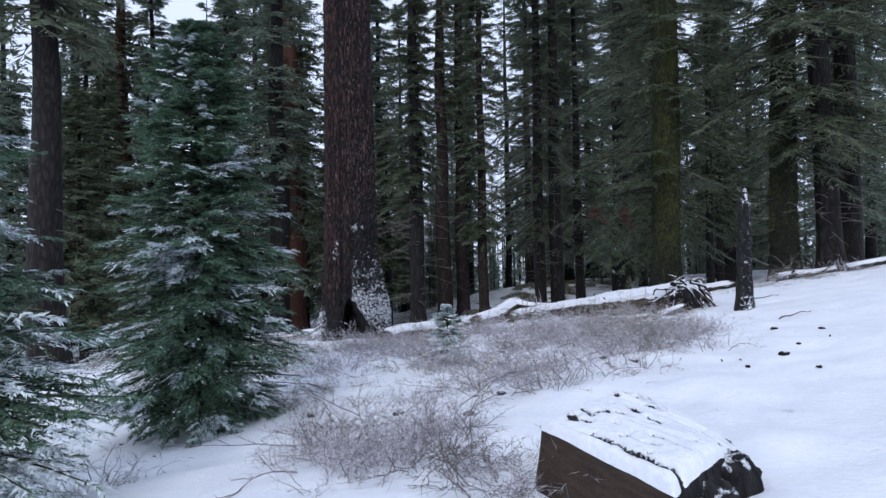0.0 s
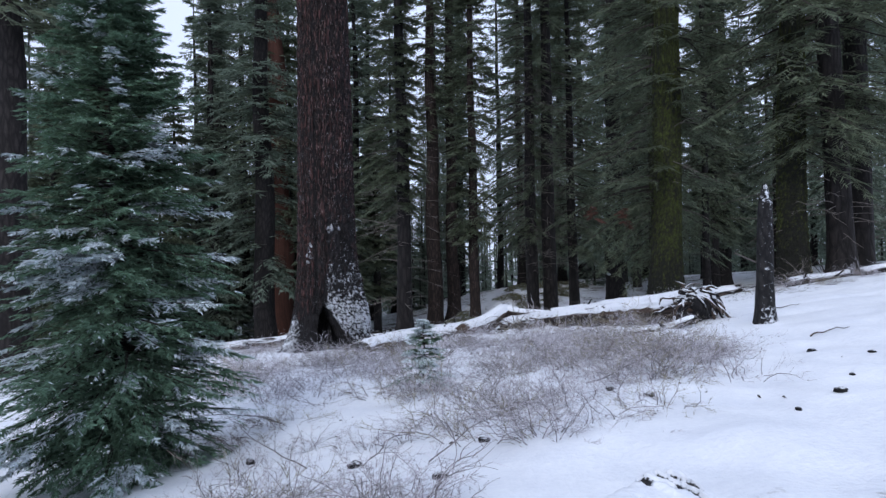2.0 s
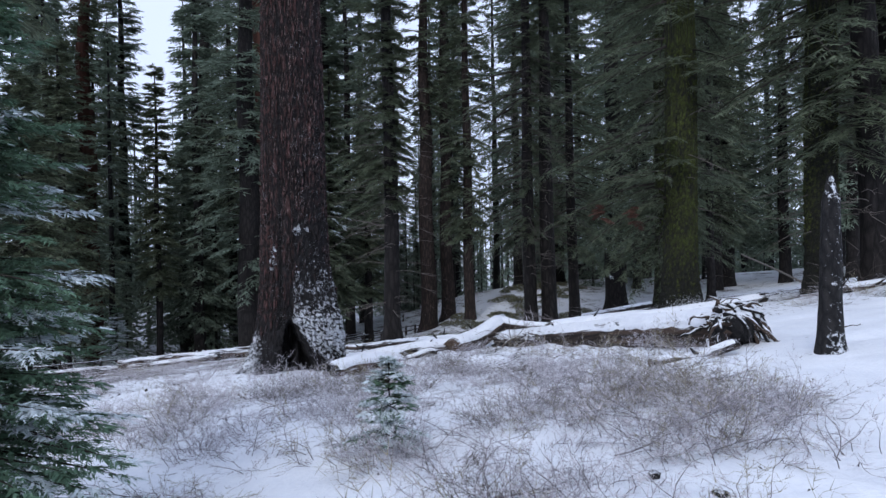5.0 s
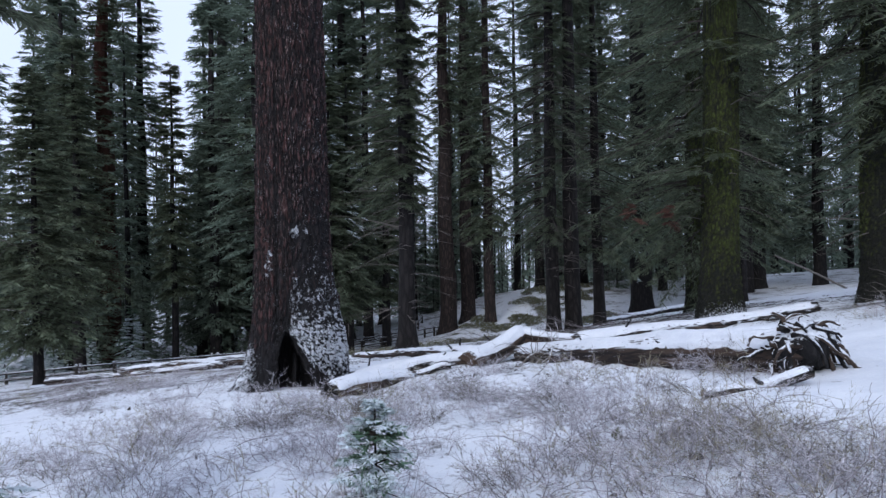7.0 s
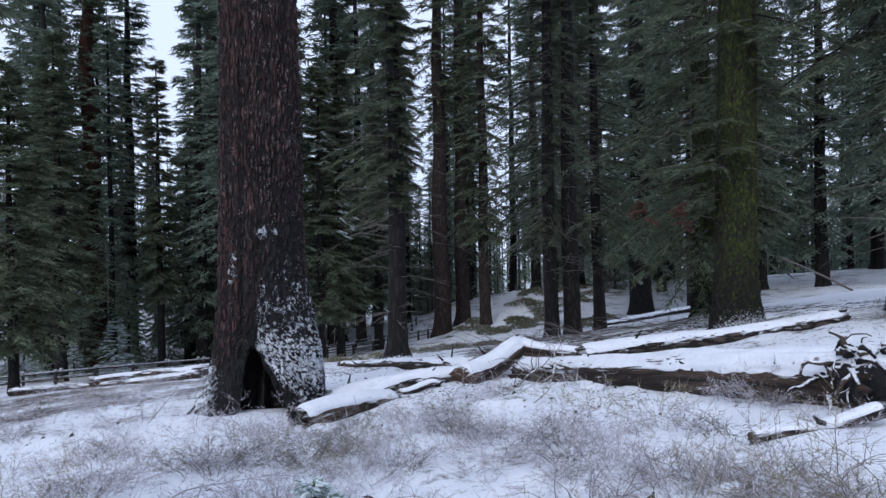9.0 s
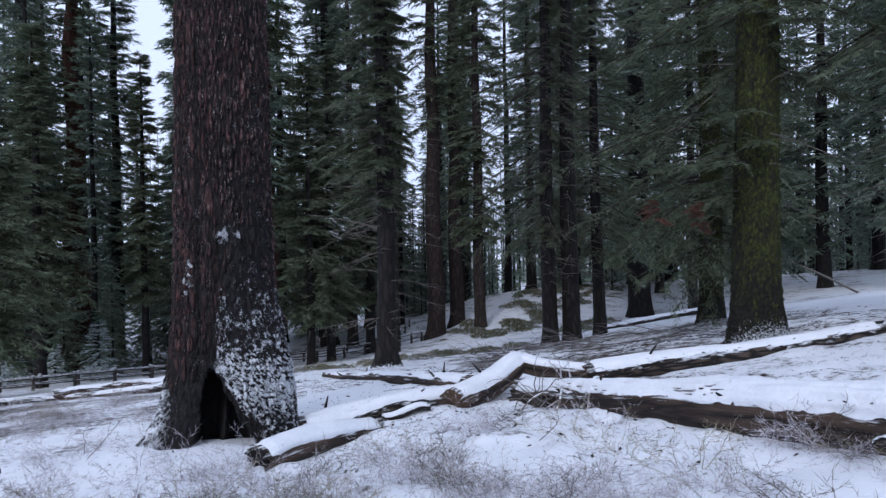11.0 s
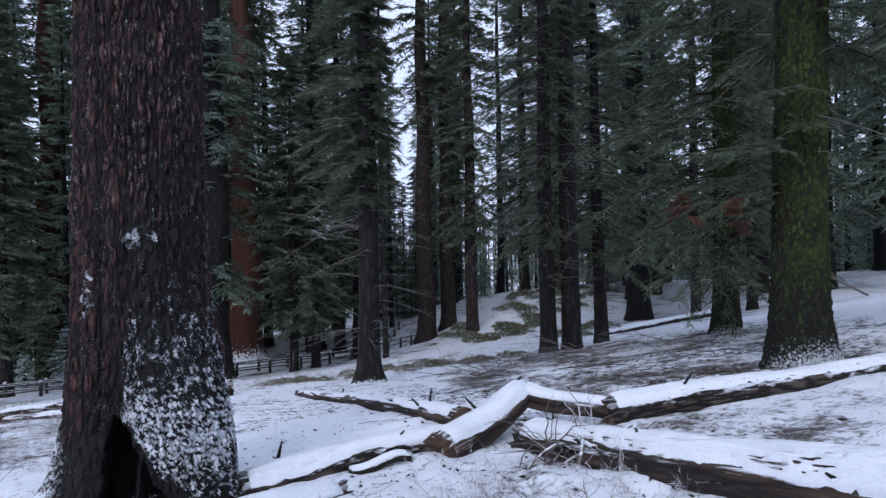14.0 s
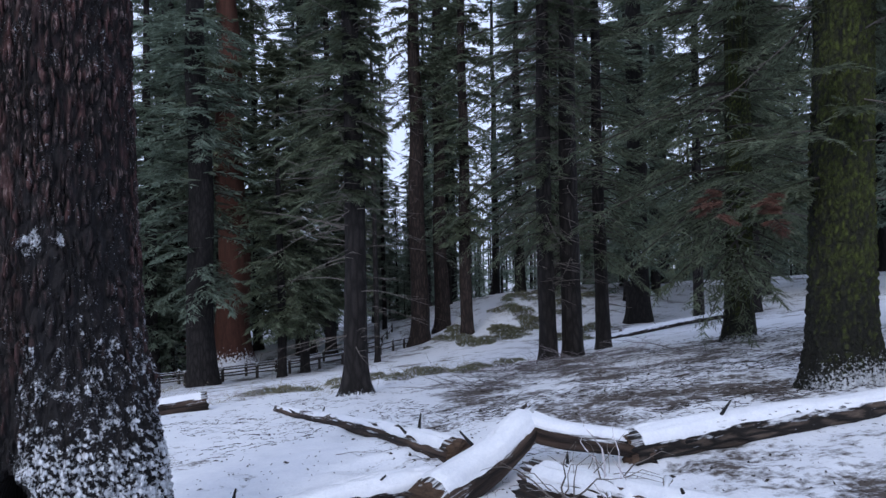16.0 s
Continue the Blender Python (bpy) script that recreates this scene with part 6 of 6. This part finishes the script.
# ---------------------------------------------------------------- litter on the snow
def ground_twigs(count, seed):
    r = np.random.default_rng(seed)
    xs, ys = [], []
    for cx, cy, sx, sy, share in ((9.0, 34, 4.5, 6, 0.46), (5.5, 25.5, 4.0, 4.5, 0.24), (1.5, 19.5, 3.5, 2.5, 0.14), (0, 15, 3, 3, 0.06), (-7, 25, 4, 5, 0.10), (-1, 32, 3, 5, 0.10)):
        n = int(count * share)
        xs.append(cx + r.uniform(-1.5, 1.5, n) * sx); ys.append(cy + r.uniform(-1.5, 1.5, n) * sy)
    x, y = np.concatenate(xs), np.concatenate(ys)
    keep = (fbm(x * 0.5, y * 0.5, 0.0, 3, 77) > 0.47) & ~((x > 1.8) & (y < 15.5))
    x, y = x[keep], y[keep]
    ln, az = r.uniform(0.03, 0.11, len(x)) * (0.7 + 0.7 * (y > 24)), r.uniform(0, 6.28, len(x))
    w = r.uniform(0.0015, 0.0045, len(x)) * (1 + (y > 24))
    a0, a1, ra, rb = [], [], [], []
    z = ground(x, y) + 0.004
    for k in range(2):
        x2, y2 = x + np.cos(az) * ln, y + np.sin(az) * ln
        z2 = ground(x2, y2) + r.uniform(0, 0.03, len(x))
        a0.append(np.stack([x, y, z], -1)); a1.append(np.stack([x2, y2, z2], -1))
        ra.append(w * (1 - 0.25 * k)); rb.append(w * (0.75 - 0.25 * k))
        x, y, z, az = x2, y2, z2, az + r.normal(0, 0.5, len(x))
    v, q, t = twigs_mesh(np.vstack(a0), np.vstack(a1), np.concatenate(ra), np.concatenate(rb))
    tagged(new("ground_twigs", mesh_from("ground_twigs", v, q, mats=[dark_twig])), "fallen twigs scattered over the snow", "twigs", kind="stuff")


ground_twigs(12500, 3)


def debris(count, seed):
    """Flakes of bark and cones strewn on the snow."""
    r = np.random.default_rng(seed)
    spots = ((9.0, 33, 6, 8, 0.30), (4.5, 25, 6, 4, 0.22), (2.0, 20, 3.5, 2.5, 0.14), (-6, 26, 5, 5, 0.12), (0, 13, 4, 5, 0.06), (-1, 32, 4, 6, 0.10))
    x = np.concatenate([cx + r.uniform(-1.3, 1.3, int(count * w)) * sx for cx, cy, sx, sy, w in spots])
    y = np.concatenate([cy + r.uniform(-1.3, 1.3, int(count * w)) * sy for cx, cy, sx, sy, w in spots])
    keep = fbm(x * 0.6, y * 0.6, 0.0, 4, 21) + r.normal(0, 0.06, len(x)) > 0.46
    x, y = x[keep], y[keep]
    n = len(x)
    c = np.stack([x, y, ground(x, y) + 0.012], -1)
    az, ln = r.uniform(0, 6.28, n), 0.010 + 0.016 * r.exponential(1.0, n).clip(0, 4)
    a = np.stack([np.cos(az), np.sin(az), r.normal(0, 0.3, n)], -1) * ln[:, None]
    b = np.stack([-np.sin(az), np.cos(az), r.normal(0, 0.3, n)], -1) * (ln * r.uniform(0.25, 0.6, n))[:, None]
    up = np.stack([0 * x, 0 * x, 0.25 * ln + 0.01], -1)
    v = np.stack([c - a, c - b, c + a, c + b, c + up], 1).reshape(-1, 3)
    k = np.arange(n)[:, None] * 5
    t = np.concatenate([k + np.array([[0, 1, 4]]), k + np.array([[1, 2, 4]]), k + np.array([[2, 3, 4]]), k + np.array([[3, 0, 4]])], 0)
    tagged(new("bark_flakes", mesh_from("bark_flakes", v, None, t, mats=[dark_twig])), "dark bark flakes and cones strewn over snow", "litter", kind="stuff")


debris(3000, 17)


def chunk(name, x, y, size, seed, label, mat=None):
    r = np.random.default_rng(seed)
    n = 9
    U, V = np.meshgrid(np.linspace(0, np.pi, n), np.linspace(0, 2 * np.pi, 14, endpoint=False), indexing="ij")
    R = size * (1 + 0.9 * (fbm(np.sin(U) * np.cos(V) * 1.6 + seed, np.sin(U) * np.sin(V) * 1.6, np.cos(U) * 1.6, 2, seed) - 0.5))
    v = np.stack([R * np.sin(U) * np.cos(V) * r.uniform(1, 1.6), R * np.sin(U) * np.sin(V), R * np.cos(U) * 0.6], -1).reshape(-1, 3)
    me = mesh_from(name, v, grid_quads(n, 14, True), mats=[mat or burnt], smooth=True)
    attribute(me, "snow", 0.7 * step(0.15, 0.5, v[:, 2] / size))
    ob = new(name, me)
    ob.matrix_basis = pose(x, y, gz(x, y) + size * 0.25, 0, 0, r.uniform(0, 360))
    tagged(ob, label, "bark" if "bark" in name else "rock", "chunks on the snow")


for k, (x, y, s) in enumerate(((4.15, 7.95, 0.055), (3.55, 7.6, 0.03), (4.1, 7.1, 0.03), (4.7, 8.6, 0.03), (2.6, 8.9, 0.05), (2.3, 9.4, 0.05), (0.25, 7.1, 0.06), (-0.6, 8.2, 0.07),
                                (5.6, 9.6, 0.04), (5.2, 10.2, 0.05), (0.7, 8.2, 0.05), (3.0, 12.1, 0.06), (-1.9, 9.1, 0.06))):
    chunk("bark_chunk", x, y, s, 300 + k, "small dark chunk of bark lying on snow")
for k, (x, y, ln, az) in enumerate(((6.0, 11.6, 0.5, -12), (7.2, 15.2, 0.7, 5), (4.5, 24.6, 1.1, -20), (3.1, 30.5, 1.4, 60),
                                    (9.4, 31.0, 1.6, 15), (7.2, 30.2, 1.2, -30), (6.0, 33.5, 1.8, 10), (0.2, 27.6, 0.9, -40))):
    r = np.random.default_rng(400 + k)
    t = np.linspace(0, 1, 8)
    px, py = x + ln * t * math.cos(radians(az)), y + ln * t * math.sin(radians(az)) + 0.08 * np.sin(t * 5 + k)
    v, q, tr = tube_rings(np.stack([px, py, ground(px, py) + 0.015 + 0.03 * np.sin(t * 7) ** 2], -1), np.linspace(0.013, 0.005, 8), 6)
    me = mesh_from("stick", v, q, tr, mats=[root_wood], smooth=True)
    attribute(me, "snow", np.zeros(len(v)))
    tagged(new("stick", me), "thin dead stick lying on the snow", "stick", "sticks on the snow")
